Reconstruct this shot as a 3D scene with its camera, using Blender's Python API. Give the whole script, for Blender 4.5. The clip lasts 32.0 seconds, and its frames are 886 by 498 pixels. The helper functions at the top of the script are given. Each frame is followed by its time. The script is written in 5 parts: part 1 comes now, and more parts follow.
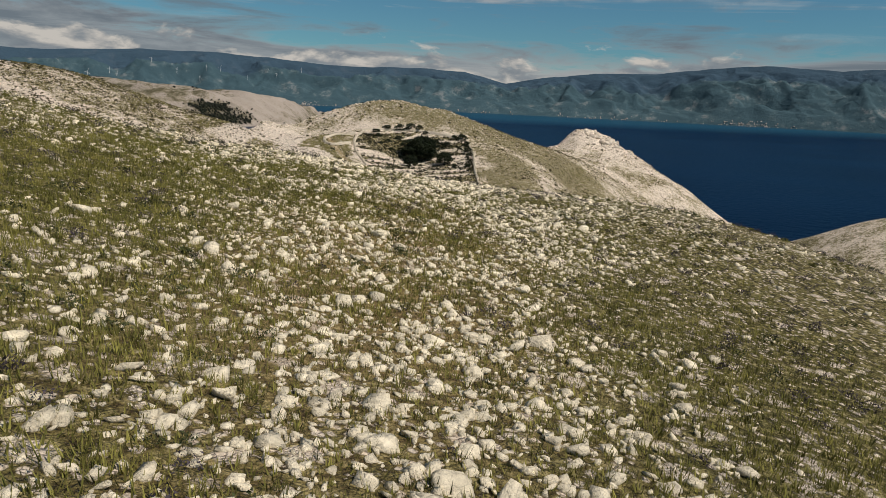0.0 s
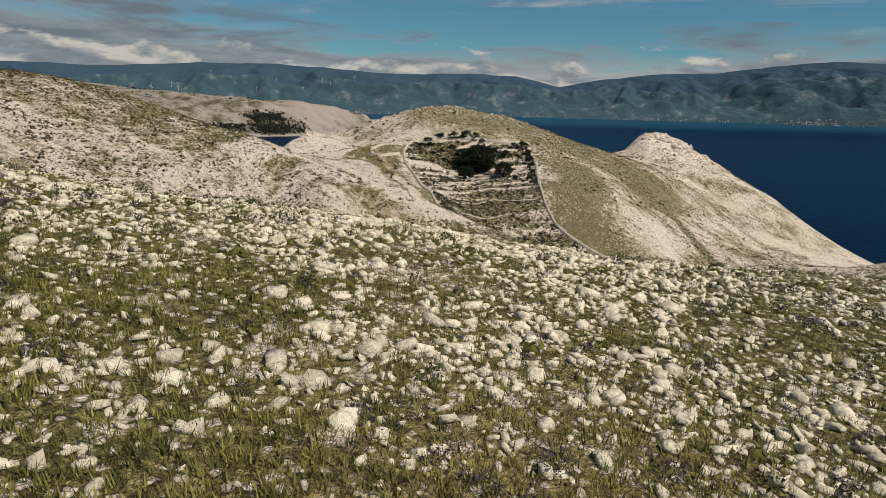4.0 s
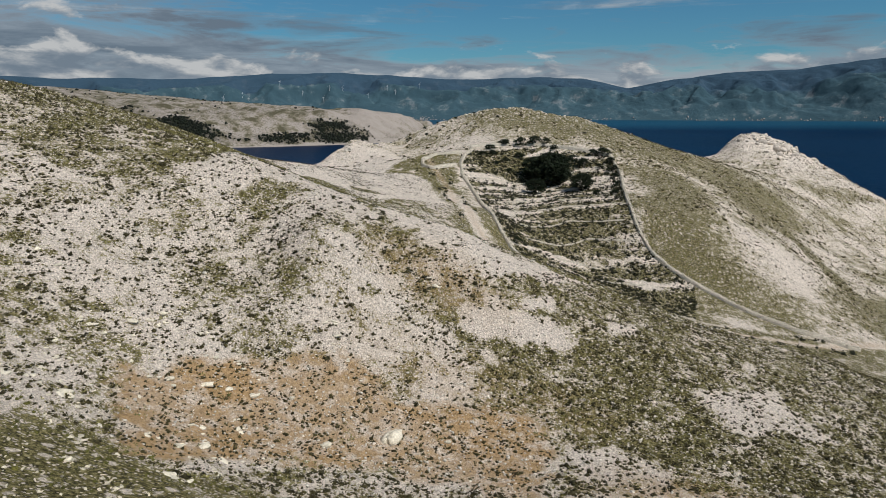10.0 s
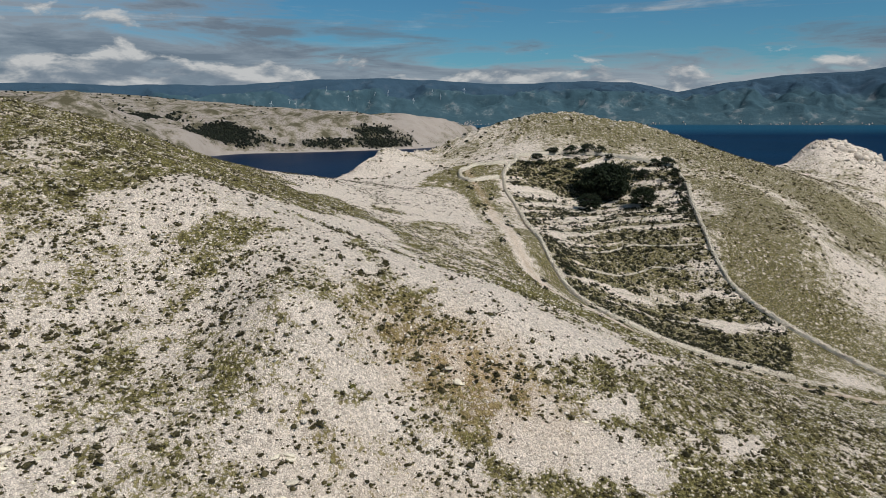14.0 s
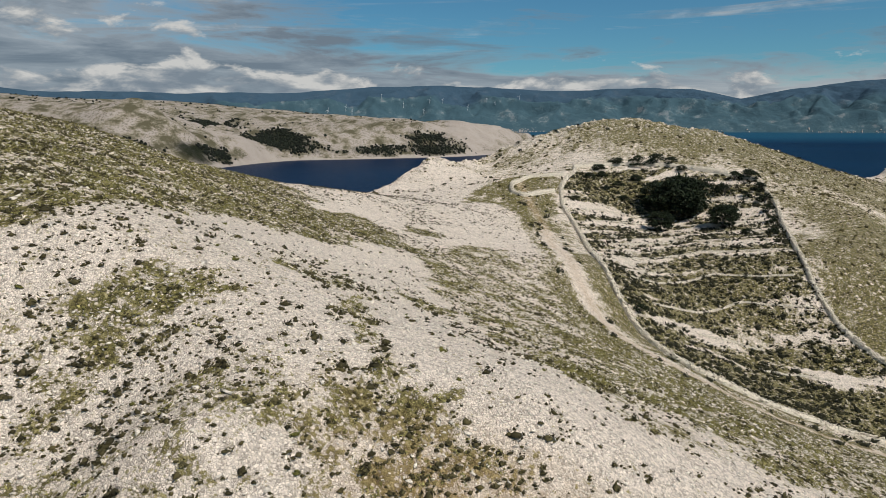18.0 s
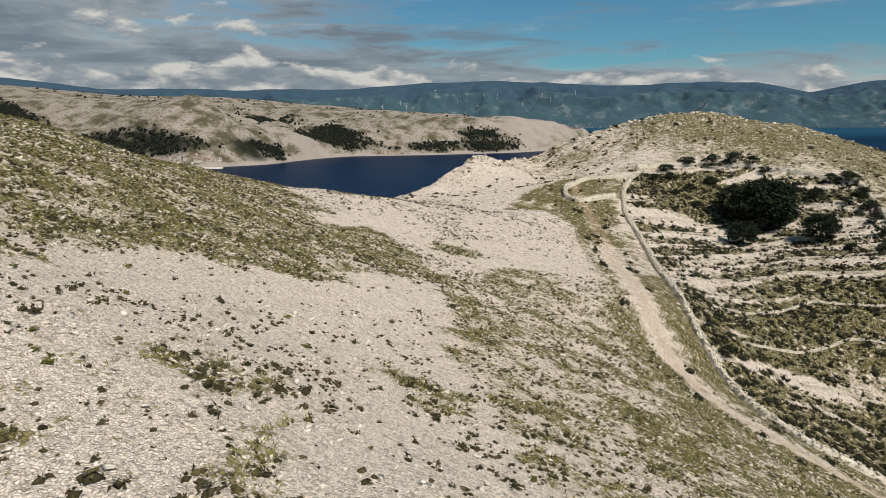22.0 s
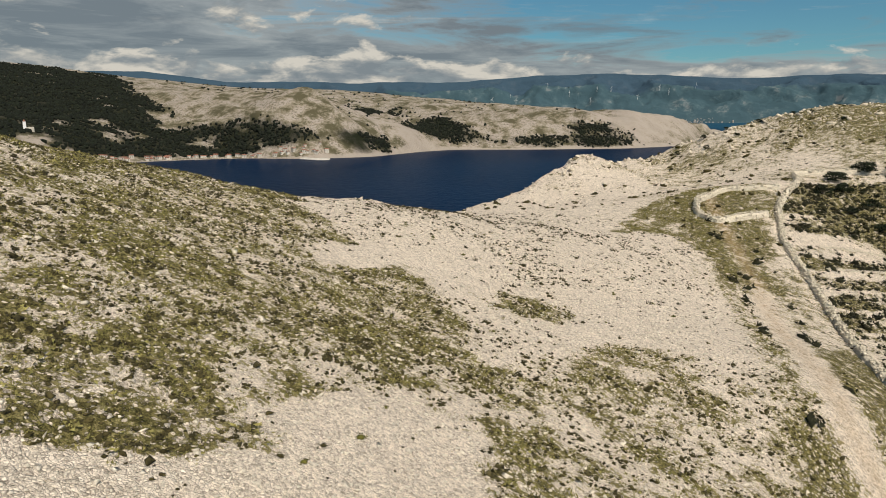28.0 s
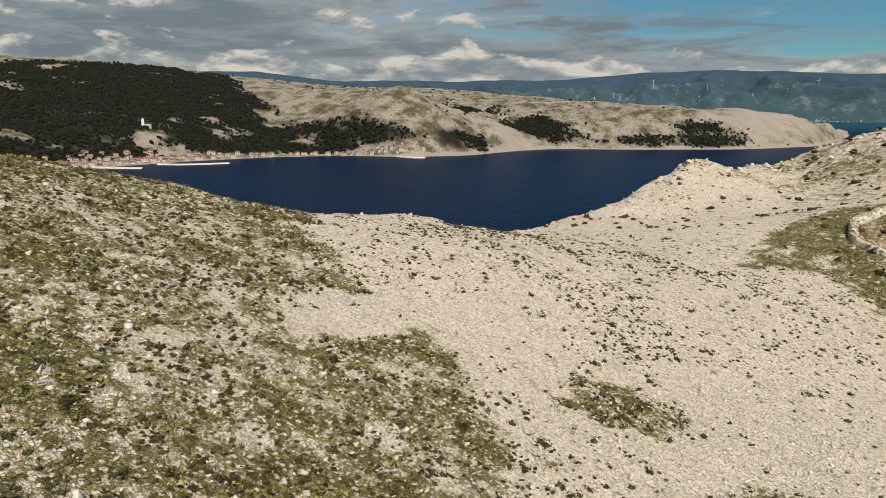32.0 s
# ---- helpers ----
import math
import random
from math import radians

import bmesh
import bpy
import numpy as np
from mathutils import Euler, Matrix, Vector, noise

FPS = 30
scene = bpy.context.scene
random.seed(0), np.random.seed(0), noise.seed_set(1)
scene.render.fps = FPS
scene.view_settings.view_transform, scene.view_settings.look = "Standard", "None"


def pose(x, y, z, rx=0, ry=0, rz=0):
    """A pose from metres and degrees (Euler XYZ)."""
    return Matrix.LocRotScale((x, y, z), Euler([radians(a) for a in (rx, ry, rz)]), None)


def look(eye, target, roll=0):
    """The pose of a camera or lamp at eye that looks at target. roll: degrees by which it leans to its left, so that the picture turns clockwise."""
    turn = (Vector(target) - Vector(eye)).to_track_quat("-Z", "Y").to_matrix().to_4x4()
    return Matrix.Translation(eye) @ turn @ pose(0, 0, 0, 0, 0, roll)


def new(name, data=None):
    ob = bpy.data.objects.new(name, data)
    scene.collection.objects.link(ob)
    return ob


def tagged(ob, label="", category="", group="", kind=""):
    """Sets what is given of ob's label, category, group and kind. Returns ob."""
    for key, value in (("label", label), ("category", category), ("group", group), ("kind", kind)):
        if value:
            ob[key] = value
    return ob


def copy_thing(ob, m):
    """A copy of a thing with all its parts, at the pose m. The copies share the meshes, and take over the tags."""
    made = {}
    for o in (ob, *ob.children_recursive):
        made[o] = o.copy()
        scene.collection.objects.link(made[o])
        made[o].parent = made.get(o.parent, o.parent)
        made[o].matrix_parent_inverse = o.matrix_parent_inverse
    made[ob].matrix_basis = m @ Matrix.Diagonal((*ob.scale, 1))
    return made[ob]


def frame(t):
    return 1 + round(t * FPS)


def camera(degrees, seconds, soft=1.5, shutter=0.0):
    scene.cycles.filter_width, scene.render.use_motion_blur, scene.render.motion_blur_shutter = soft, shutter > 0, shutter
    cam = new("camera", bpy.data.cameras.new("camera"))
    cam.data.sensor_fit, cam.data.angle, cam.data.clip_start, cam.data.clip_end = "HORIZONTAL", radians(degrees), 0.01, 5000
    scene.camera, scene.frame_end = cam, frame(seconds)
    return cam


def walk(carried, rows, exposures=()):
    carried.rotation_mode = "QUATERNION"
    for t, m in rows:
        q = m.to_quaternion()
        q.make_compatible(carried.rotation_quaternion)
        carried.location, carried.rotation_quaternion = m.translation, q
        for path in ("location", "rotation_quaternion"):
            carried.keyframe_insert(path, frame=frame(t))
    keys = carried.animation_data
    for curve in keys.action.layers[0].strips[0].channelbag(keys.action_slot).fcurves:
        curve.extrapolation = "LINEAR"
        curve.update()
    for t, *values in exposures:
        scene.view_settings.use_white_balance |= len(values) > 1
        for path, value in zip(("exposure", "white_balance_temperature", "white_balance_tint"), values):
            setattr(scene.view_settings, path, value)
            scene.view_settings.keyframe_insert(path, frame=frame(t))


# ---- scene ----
cam = camera(67.3, 32.0, soft=0.7)
# seconds, east, north, height, heading to the left of north, pitch, roll
PATH = [
    (0.0, 0.00, -0.00, 67.00, 0.22, -12.25, 2.72),
    (0.5, -0.35, 2.95, 66.95, 0.86, -12.18, 2.49),
    (1.0, -0.72, 6.00, 66.94, 1.49, -12.11, 2.30),
    (1.5, -1.04, 8.98, 66.91, 2.05, -12.05, 2.09),
    (2.0, -1.33, 12.07, 66.90, 2.68, -11.99, 1.87),
    (2.5, -1.57, 15.04, 66.88, 3.25, -11.92, 1.78),
    (3.0, -1.81, 18.18, 66.89, 3.85, -11.96, 1.66),
    (3.5, -2.12, 21.28, 66.87, 4.37, -11.95, 1.55),
    (5.5, -3.16, 33.41, 66.34, 6.59, -11.87, 0.81),
    (6.0, -3.48, 36.29, 66.32, 7.08, -11.82, 0.67),
    (6.5, -3.73, 39.02, 66.28, 7.51, -11.78, 0.53),
    (7.0, -4.00, 41.90, 66.23, 7.93, -11.76, 0.42),
    (7.5, -4.27, 44.79, 66.14, 8.34, -11.75, 0.36),
    (8.0, -4.51, 47.70, 66.08, 8.81, -11.71, 0.28),
    (8.5, -4.74, 50.58, 66.01, 9.26, -11.70, 0.22),
    (9.0, -5.00, 53.41, 65.96, 9.72, -11.64, 0.12),
    (9.5, -5.25, 56.17, 65.91, 10.17, -11.59, 0.10),
    (10.0, -5.49, 58.93, 65.92, 10.64, -11.55, 0.02),
    (10.5, -5.73, 61.65, 65.92, 11.07, -11.54, -0.01),
    (11.0, -5.99, 64.39, 65.97, 11.56, -11.49, -0.07),
    (11.5, -6.33, 67.07, 66.01, 12.02, -11.51, -0.15),
    (12.0, -6.70, 69.76, 66.04, 12.50, -11.43, -0.15),
    (12.5, -7.10, 72.38, 66.07, 12.99, -11.37, -0.15),
    (13.0, -7.52, 74.99, 66.10, 13.50, -11.32, -0.13),
    (13.5, -7.98, 77.50, 66.08, 13.96, -11.24, -0.15),
    (14.0, -8.44, 80.01, 66.05, 14.46, -11.15, -0.14),
    (14.5, -8.91, 82.39, 66.02, 14.95, -11.07, -0.11),
    (16.5, -10.59, 90.45, 65.91, 17.17, -10.67, -0.07),
    (17.0, -10.99, 92.50, 65.90, 17.78, -10.60, -0.05),
    (17.5, -11.40, 94.53, 65.89, 18.39, -10.58, -0.06),
    (18.0, -11.77, 96.61, 65.90, 19.06, -10.54, -0.08),
    (18.5, -12.17, 98.67, 65.87, 19.62, -10.54, -0.10),
    (19.0, -12.55, 100.80, 65.86, 20.26, -10.55, -0.11),
    (19.5, -12.99, 102.85, 65.80, 20.82, -10.58, -0.13),
    (20.0, -13.46, 104.97, 65.76, 21.41, -10.65, -0.16),
    (20.5, -13.96, 107.03, 65.73, 21.98, -10.73, -0.17),
    (21.0, -14.47, 109.15, 65.72, 22.56, -10.79, -0.19),
    (21.5, -14.99, 111.21, 65.73, 23.12, -10.85, -0.21),
    (22.0, -15.51, 113.30, 65.74, 23.69, -10.88, -0.24),
    (22.5, -16.13, 115.35, 65.73, 24.26, -10.94, -0.21),
    (23.0, -16.79, 117.47, 65.72, 24.91, -11.00, -0.15),
    (23.5, -17.48, 119.53, 65.69, 25.55, -11.09, -0.01),
    (24.0, -18.15, 121.63, 65.70, 26.21, -11.13, 0.02),
    (24.5, -18.79, 123.64, 65.69, 26.84, -11.19, 0.06),
    (25.0, -19.43, 125.68, 65.68, 27.51, -11.23, 0.03),
    (25.5, -20.11, 127.68, 65.62, 28.22, -11.25, 0.08),
    (27.5, -23.01, 136.47, 65.37, 31.88, -11.38, 0.17),
    (28.0, -23.81, 138.48, 65.33, 32.87, -11.43, 0.17),
    (28.5, -24.62, 140.42, 65.27, 33.79, -11.45, 0.15),
    (29.0, -25.47, 142.34, 65.24, 34.74, -11.50, 0.23),
    (29.5, -26.33, 144.25, 65.19, 35.65, -11.54, 0.25),
    (30.0, -27.23, 146.18, 65.17, 36.69, -11.56, 0.28),
    (30.5, -28.11, 148.12, 65.12, 37.78, -11.57, 0.31),
    (31.0, -29.01, 150.06, 65.11, 38.99, -11.57, 0.33),
    (31.5, -29.93, 151.98, 65.08, 40.14, -11.58, 0.28),
    (32.0, -30.89, 153.94, 65.07, 41.27, -11.59, 0.25),
]


def camera_pose(x, y, z, heading, pitch, roll):
    h, p = radians(heading), radians(pitch)
    ahead = Vector((-math.sin(h) * math.cos(p), math.cos(h) * math.cos(p), math.sin(p)))
    eye = Vector((x, y, z))
    return look(eye, eye + ahead * 100, roll)


walk(cam, [(row[0], camera_pose(*row[1:])) for row in PATH],
     [(0.0, -0.2, 6750, 10), (6.0, -0.18, 6500, 8), (9.0, -0.22, 6000, 8), (14.0, -0.16, 6050, 8), (19.0, -0.02, 6300, 8), (24.0, 0.02, 6650, 8), (28.0, 0.04, 6950, 7), (32.0, 0.04, 6950, 7)])

# ---- sky and sun ----
SUN_ELEVATION, SUN_BEARING = 52, 118      # bearing clockwise from north (+y)
world = bpy.data.worlds.new("sky")
scene.world = world
world.use_nodes = True
wn, wl = world.node_tree.nodes, world.node_tree.links
wn.clear()


def wnode(kind, **values):
    n = wn.new(kind)
    for key, value in values.items():
        n.inputs[key].default_value = value
    return n


sky = wn.new("ShaderNodeTexSky")
sky.sky_type, sky.sun_disc = "NISHITA", False
sky.sun_elevation, sky.sun_rotation = radians(SUN_ELEVATION), radians(SUN_BEARING)
sky.air_density, sky.dust_density, sky.ozone_density = 1.0, 0.0, 3.0
coord = wn.new("ShaderNodeTexCoord")
split = wn.new("ShaderNodeSeparateXYZ")
wl.new(coord.outputs["Generated"], split.inputs[0])


def wmath(op, a, b=None, c=None):
    n = wn.new("ShaderNodeMath")
    n.operation = op
    for k, v in enumerate((a, b, c)):
        if v is None:
            continue
        if isinstance(v, (int, float)):
            n.inputs[k].default_value = v
        else:
            wl.new(v, n.inputs[k])
    return n.outputs[0]


def wramp(value, *stops):
    n = wn.new("ShaderNodeValToRGB")
    wl.new(value, n.inputs[0])
    e = n.color_ramp.elements
    while len(e) < len(stops):
        e.new(0.5)
    for k, (pos, col) in enumerate(stops):
        e[k].position = pos
        e[k].color = (*col, 1) if isinstance(col, tuple) else (col, col, col, 1)
    return n.outputs[0]


# a bank of cumulus along the horizon, thicker in the west, and thin high streaks above it
up = wmath("MAXIMUM", split.outputs[2], 0.0)


def cloud_noise(shift, sx, sz, scale, detail, rough, bend):
    comb = wn.new("ShaderNodeCombineXYZ")
    wl.new(wmath("MULTIPLY", split.outputs[0], sx), comb.inputs[0])
    wl.new(wmath("MULTIPLY", split.outputs[1], sx), comb.inputs[1])
    wl.new(wmath("MULTIPLY_ADD", split.outputs[2], sz, shift), comb.inputs[2])
    n = wn.new("ShaderNodeTexNoise")
    n.inputs["Scale"].default_value, n.inputs["Detail"].default_value, n.inputs["Roughness"].default_value = scale, detail, rough
    n.inputs["Distortion"].default_value = bend
    wl.new(comb.outputs[0], n.inputs["Vector"])
    return n.outputs[0]


puffs = cloud_noise(0.3, 1.0, 2.6, 10.0, 10, 0.56, 0.25)
above = cloud_noise(0.336, 1.0, 2.6, 10.0, 10, 0.56, 0.25)
band = wramp(up, (0.0, 0.15), (0.045, 0.21), (0.064, 0.17), (0.086, 0.02), (0.6, 0.0))
west = wmath("MULTIPLY", wmath("MAXIMUM", wmath("MULTIPLY_ADD", split.outputs[0], -1.0, -0.36), 0.0), 0.6)
layer = cloud_noise(1.3, 1.0, 7.0, 5.0, 9, 0.62, 0.4)
layer_band = wramp(up, (0.0, 0.40), (0.05, 0.37), (0.078, 0.17), (0.11, 0.0), (0.6, 0.0))
grey_cover = wramp(wmath("ADD", wmath("ADD", layer, layer_band), wmath("MULTIPLY", west, 1.5)), (0.57, 0.0), (0.76, 0.96))
cover = wramp(wmath("ADD", wmath("ADD", puffs, band), wmath("MULTIPLY", west, 0.25)), (0.625, 0.0), (0.70, 1.0))
cover = wmath("MULTIPLY", cover, wramp(wmath("SUBTRACT", up, wmath("MULTIPLY", west, 0.35)), (0.085, 1.0), (0.11, 0.0)))
relief = wmath("MULTIPLY_ADD", wmath("SUBTRACT", puffs, above), 3.2, 0.5)
cloud_colour = wramp(relief, (0.2, (4.0, 4.8, 5.6)), (0.46, (5.6, 6.2, 6.8)), (0.62, (8.0, 8.2, 8.3)), (0.85, (12.0, 11.6, 11.0)))
streaks = wramp(cloud_noise(2.0, 1.1, 17.0, 2.0, 8, 0.62, 0.8), (0.54, 0.0), (0.74, 0.55))
streaks = wmath("MULTIPLY", streaks, wramp(up, (0.085, 0.0), (0.12, 1.0)))
cover = wmath("MAXIMUM", cover, streaks)
mix = wn.new("ShaderNodeMix")
mix.data_type = "RGBA"
wl.new(cover, mix.inputs["Factor"])
under = wn.new("ShaderNodeMix")
under.data_type = "RGBA"
wl.new(grey_cover, under.inputs["Factor"])
deep = wn.new("ShaderNodeMix")
deep.data_type, deep.blend_type = "RGBA", "MULTIPLY"
deep.inputs["Factor"].default_value = 1.0
wl.new(sky.outputs[0], deep.inputs["A"])
deep.inputs["B"].default_value = (0.65, 1.14, 1.28, 1)
wl.new(deep.outputs["Result"], under.inputs["A"])
wl.new(wramp(wmath("ADD", layer, wmath("MULTIPLY", west, 0.28)), (0.34, (8.6, 8.9, 9.1)), (0.48, (6.0, 6.7, 7.4)), (0.66, (3.3, 4.0, 4.8))), under.inputs["B"])
wl.new(under.outputs["Result"], mix.inputs["A"])
wl.new(cloud_colour, mix.inputs["B"])
background = wn.new("ShaderNodeBackground")
background.inputs["Strength"].default_value = 0.05
wl.new(mix.outputs["Result"], background.inputs["Color"])
wl.new(background.outputs[0], wn.new("ShaderNodeOutputWorld").inputs[0])

sun_data = bpy.data.lights.new("sun", "SUN")
sun_data.energy, sun_data.angle, sun_data.color = 5.0, radians(0.55), (1.0, 0.915, 0.82)
sun = new("sun", sun_data)
sun.matrix_world = look((0, 0, 0), (-math.sin(radians(SUN_BEARING)) * math.cos(radians(SUN_ELEVATION)),
                                    -math.cos(radians(SUN_BEARING)) * math.cos(radians(SUN_ELEVATION)), -math.sin(radians(SUN_ELEVATION))))


# ---- materials ----
def material(name):
    m = bpy.data.materials.new(name)
    m.use_nodes = True
    nodes = m.node_tree.nodes
    return m, nodes, m.node_tree.links, nodes["Principled BSDF"]


def noise_of(nodes, links, scale, detail=6, rough=0.6, vector=None, kind="ShaderNodeTexNoise"):
    n = nodes.new(kind)
    n.inputs["Scale"].default_value = scale
    if kind == "ShaderNodeTexNoise":
        n.inputs["Detail"].default_value, n.inputs["Roughness"].default_value = detail, rough
    if vector is not None:
        links.new(vector, n.inputs["Vector"])
    return n.outputs[0]


def ramp(nodes, links, value, *stops):
    n = nodes.new("ShaderNodeValToRGB")
    links.new(value, n.inputs[0])
    e = n.color_ramp.elements
    while len(e) < len(stops):
        e.new(0.5)
    for k, (pos, col) in enumerate(stops):
        e[k].position = pos
        e[k].color = (*col, 1) if isinstance(col, tuple) else (col, col, col, 1)
    return n.outputs[0]


def mixed(nodes, links, factor, a, b):
    n = nodes.new("ShaderNodeMix")
    n.data_type = "RGBA"
    for key, v in (("Factor", factor), ("A", a), ("B", b)):
        if isinstance(v, (int, float)):
            n.inputs[key].default_value = v
        elif isinstance(v, tuple):
            n.inputs[key].default_value = (*v, 1)
        else:
            links.new(v, n.inputs[key])
    return n.outputs["Result"]


def maths(nodes, links, op, a, b=0.0):
    n = nodes.new("ShaderNodeMath")
    n.operation = op
    for k, v in enumerate((a, b)):
        if isinstance(v, (int, float)):
            n.inputs[k].default_value = v
        else:
            links.new(v, n.inputs[k])
    return n.outputs[0]


def bumped(nodes, links, bsdf, value, strength, distance):
    b = nodes.new("ShaderNodeBump")
    b.inputs["Strength"].default_value, b.inputs["Distance"].default_value = strength, distance
    links.new(value, b.inputs["Height"])
    links.new(b.outputs[0], bsdf.inputs["Normal"])


def place(nodes):
    return nodes.new("ShaderNodeNewGeometry").outputs["Position"]


def attribute(nodes, name):
    n = nodes.new("ShaderNodeAttribute")
    n.attribute_name = name
    return n.outputs["Fac"]


def cells_of(nodes, links, vector, scale, edge=False):
    """Voronoi cells: their distance and a random number for each."""
    n = nodes.new("ShaderNodeTexVoronoi")
    n.inputs["Scale"].default_value = scale
    if edge:
        n.feature = "DISTANCE_TO_EDGE"
    links.new(vector, n.inputs["Vector"])
    if edge:
        return n.outputs["Distance"], None
    sep = nodes.new("ShaderNodeSeparateColor")
    links.new(n.outputs["Color"], sep.inputs[0])
    return n.outputs["Distance"], sep.outputs[0]


def land_material():
    """Karst ground: limestone rubble, thin turf and reddish soil, mixed by the cover that grows there."""
    m, nodes, links, bsdf = material("karst_ground")
    pos = place(nodes)

    def op(kind, a, b=0.0):
        return maths(nodes, links, kind, a, b)
    warp = nodes.new("ShaderNodeTexNoise")
    warp.inputs["Scale"].default_value, warp.inputs["Detail"].default_value = 3.0, 3
    links.new(pos, warp.inputs["Vector"])
    bent = nodes.new("ShaderNodeVectorMath")
    bent.operation = "MULTIPLY_ADD"
    links.new(warp.outputs["Color"], bent.inputs[0])
    bent.inputs[1].default_value = (0.22, 0.22, 0.22)
    links.new(pos, bent.inputs[2])
    bent = bent.outputs[0]
    fine = noise_of(nodes, links, 4.2, 8, 0.72, pos)
    mid = noise_of(nodes, links, 0.9, 6, 0.65, pos)
    broad = noise_of(nodes, links, 0.07, 5, 0.55, pos)
    small_d, small_r = cells_of(nodes, links, bent, 9.5)
    big_d, big_r = cells_of(nodes, links, bent, 2.8)
    joints, _ = cells_of(nodes, links, bent, 2.2, True)
    lump_d, lump_r = cells_of(nodes, links, bent, 4.2)
    wide_d, wide_r = cells_of(nodes, links, bent, 1.15)
    heath_d, heath_r = cells_of(nodes, links, bent, 1.5)
    tiny_d, tiny_r = cells_of(nodes, links, bent, 4.0)
    # rubble: each stone of its own tone, shadow painted into the gaps, a few larger pale blocks
    shade = op("ADD", op("MULTIPLY", small_r, 0.45), op("MULTIPLY", fine, 0.55))
    stone = ramp(nodes, links, shade, (0.24, (0.36, 0.31, 0.25)), (0.40, (0.70, 0.605, 0.505)), (0.66, (0.95, 0.835, 0.705)))
    block = op("MULTIPLY", ramp(nodes, links, big_d, (0.30, 1.0), (0.42, 0.0)), ramp(nodes, links, big_r, (0.62, 0.0), (0.68, 1.0)))
    stone = mixed(nodes, links, op("MULTIPLY", block, 0.18), stone, (0.66, 0.60, 0.50))
    stone = mixed(nodes, links, op("MULTIPLY", broad, 0.4), stone, (0.68, 0.60, 0.505))
    rim_1, _ = cells_of(nodes, links, bent, 9.5, True)
    rim_2, _ = cells_of(nodes, links, bent, 4.2, True)
    gap_1 = ramp(nodes, links, rim_1, (0.02, 1.0), (0.10, 0.0))
    gap_2 = op("MULTIPLY", ramp(nodes, links, rim_2, (0.015, 1.0), (0.075, 0.0)), ramp(nodes, links, mid, (0.44, 0.2), (0.56, 1.0)))
    gap_shade = op("MAXIMUM", op("MULTIPLY", gap_1, 0.46), op("MULTIPLY", gap_2, 0.24))
    gap_shade = op("MULTIPLY", gap_shade, ramp(nodes, links, fine, (0.40, 1.6), (0.60, 0.25)))
    stone = mixed(nodes, links, gap_shade, stone, (0.15, 0.122, 0.09))
    cracks = op("MULTIPLY", ramp(nodes, links, joints, (0.0, 1.0), (0.05, 0.0)), ramp(nodes, links, mid, (0.45, 0.0), (0.6, 0.8)))
    stone = mixed(nodes, links, op("MULTIPLY", cracks, 0.3), stone, (0.17, 0.15, 0.11))
    turf = ramp(nodes, links, fine, (0.40, (0.014, 0.012, 0.004)), (0.47, (0.075, 0.068, 0.018)), (0.54, (0.19, 0.166, 0.062)), (0.64, (0.40, 0.345, 0.17)))
    dry = ramp(nodes, links, mid, (0.44, 0.0), (0.68, 0.4))
    turf = mixed(nodes, links, dry, turf, ramp(nodes, links, fine, (0.3, (0.055, 0.042, 0.02)), (0.66, (0.23, 0.185, 0.075))))
    soil = ramp(nodes, links, fine, (0.3, (0.22, 0.135, 0.058)), (0.6, (0.52, 0.35, 0.175)))
    green = attribute(nodes, "green")
    edge = op("ADD", op("MULTIPLY", fine, 0.6), op("MULTIPLY", mid, 0.4))
    over = op("SUBTRACT", op("ADD", green, op("MULTIPLY", edge, 4.4)), 2.75)
    grass = ramp(nodes, links, op("ADD", op("MULTIPLY", over, 2.4), 0.5), (0.3, 0.0), (0.7, 1.0))
    uneven = op("MULTIPLY", op("SUBTRACT", fine, 0.5), 0.8)
    lump = op("MULTIPLY", ramp(nodes, links, op("ADD", lump_d, uneven), (0.30, 1.0), (0.42, 0.0)), ramp(nodes, links, lump_r, (0.50, 0.0), (0.55, 1.0)))
    lump = op("MAXIMUM", lump, op("MULTIPLY", ramp(nodes, links, op("ADD", wide_d, op("MULTIPLY", op("SUBTRACT", fine, 0.5), 0.8)), (0.26, 1.0), (0.38, 0.0)), ramp(nodes, links, wide_r, (0.60, 0.0), (0.64, 1.0))))
    grass = op("MULTIPLY", grass, op("SUBTRACT", 1.0, op("MULTIPLY", lump, 0.9)))
    col = mixed(nodes, links, grass, stone, turf)
    # low dark heath in clumps of its own, on rubble and turf alike
    ragged = op("MULTIPLY", op("SUBTRACT", fine, 0.5), 0.9)
    heath_d, tiny_d = op("ADD", heath_d, ragged), op("ADD", tiny_d, ragged)
    heath = op("MULTIPLY", ramp(nodes, links, heath_d, (0.26, 1.0), (0.36, 0.0)), ramp(nodes, links, op("ADD", heath_r, op("ADD", op("MULTIPLY", op("SUBTRACT", mid, 0.5), 1.2), op("MULTIPLY", green, 0.35))), (0.84, 0.0), (0.88, 1.0)))
    heath_2 = op("MULTIPLY", ramp(nodes, links, tiny_d, (0.26, 1.0), (0.38, 0.0)), ramp(nodes, links, op("ADD", tiny_r, op("ADD", op("MULTIPLY", op("SUBTRACT", mid, 0.5), 1.4), op("MULTIPLY", green, 0.3))), (0.84, 0.0), (0.88, 1.0)))
    col = mixed(nodes, links, op("MULTIPLY", op("MAXIMUM", heath, heath_2), op("MULTIPLY", attribute(nodes, "heath"), 0.88)), col, ramp(nodes, links, fine, (0.3, (0.030, 0.028, 0.014)), (0.65, (0.105, 0.092, 0.045))))
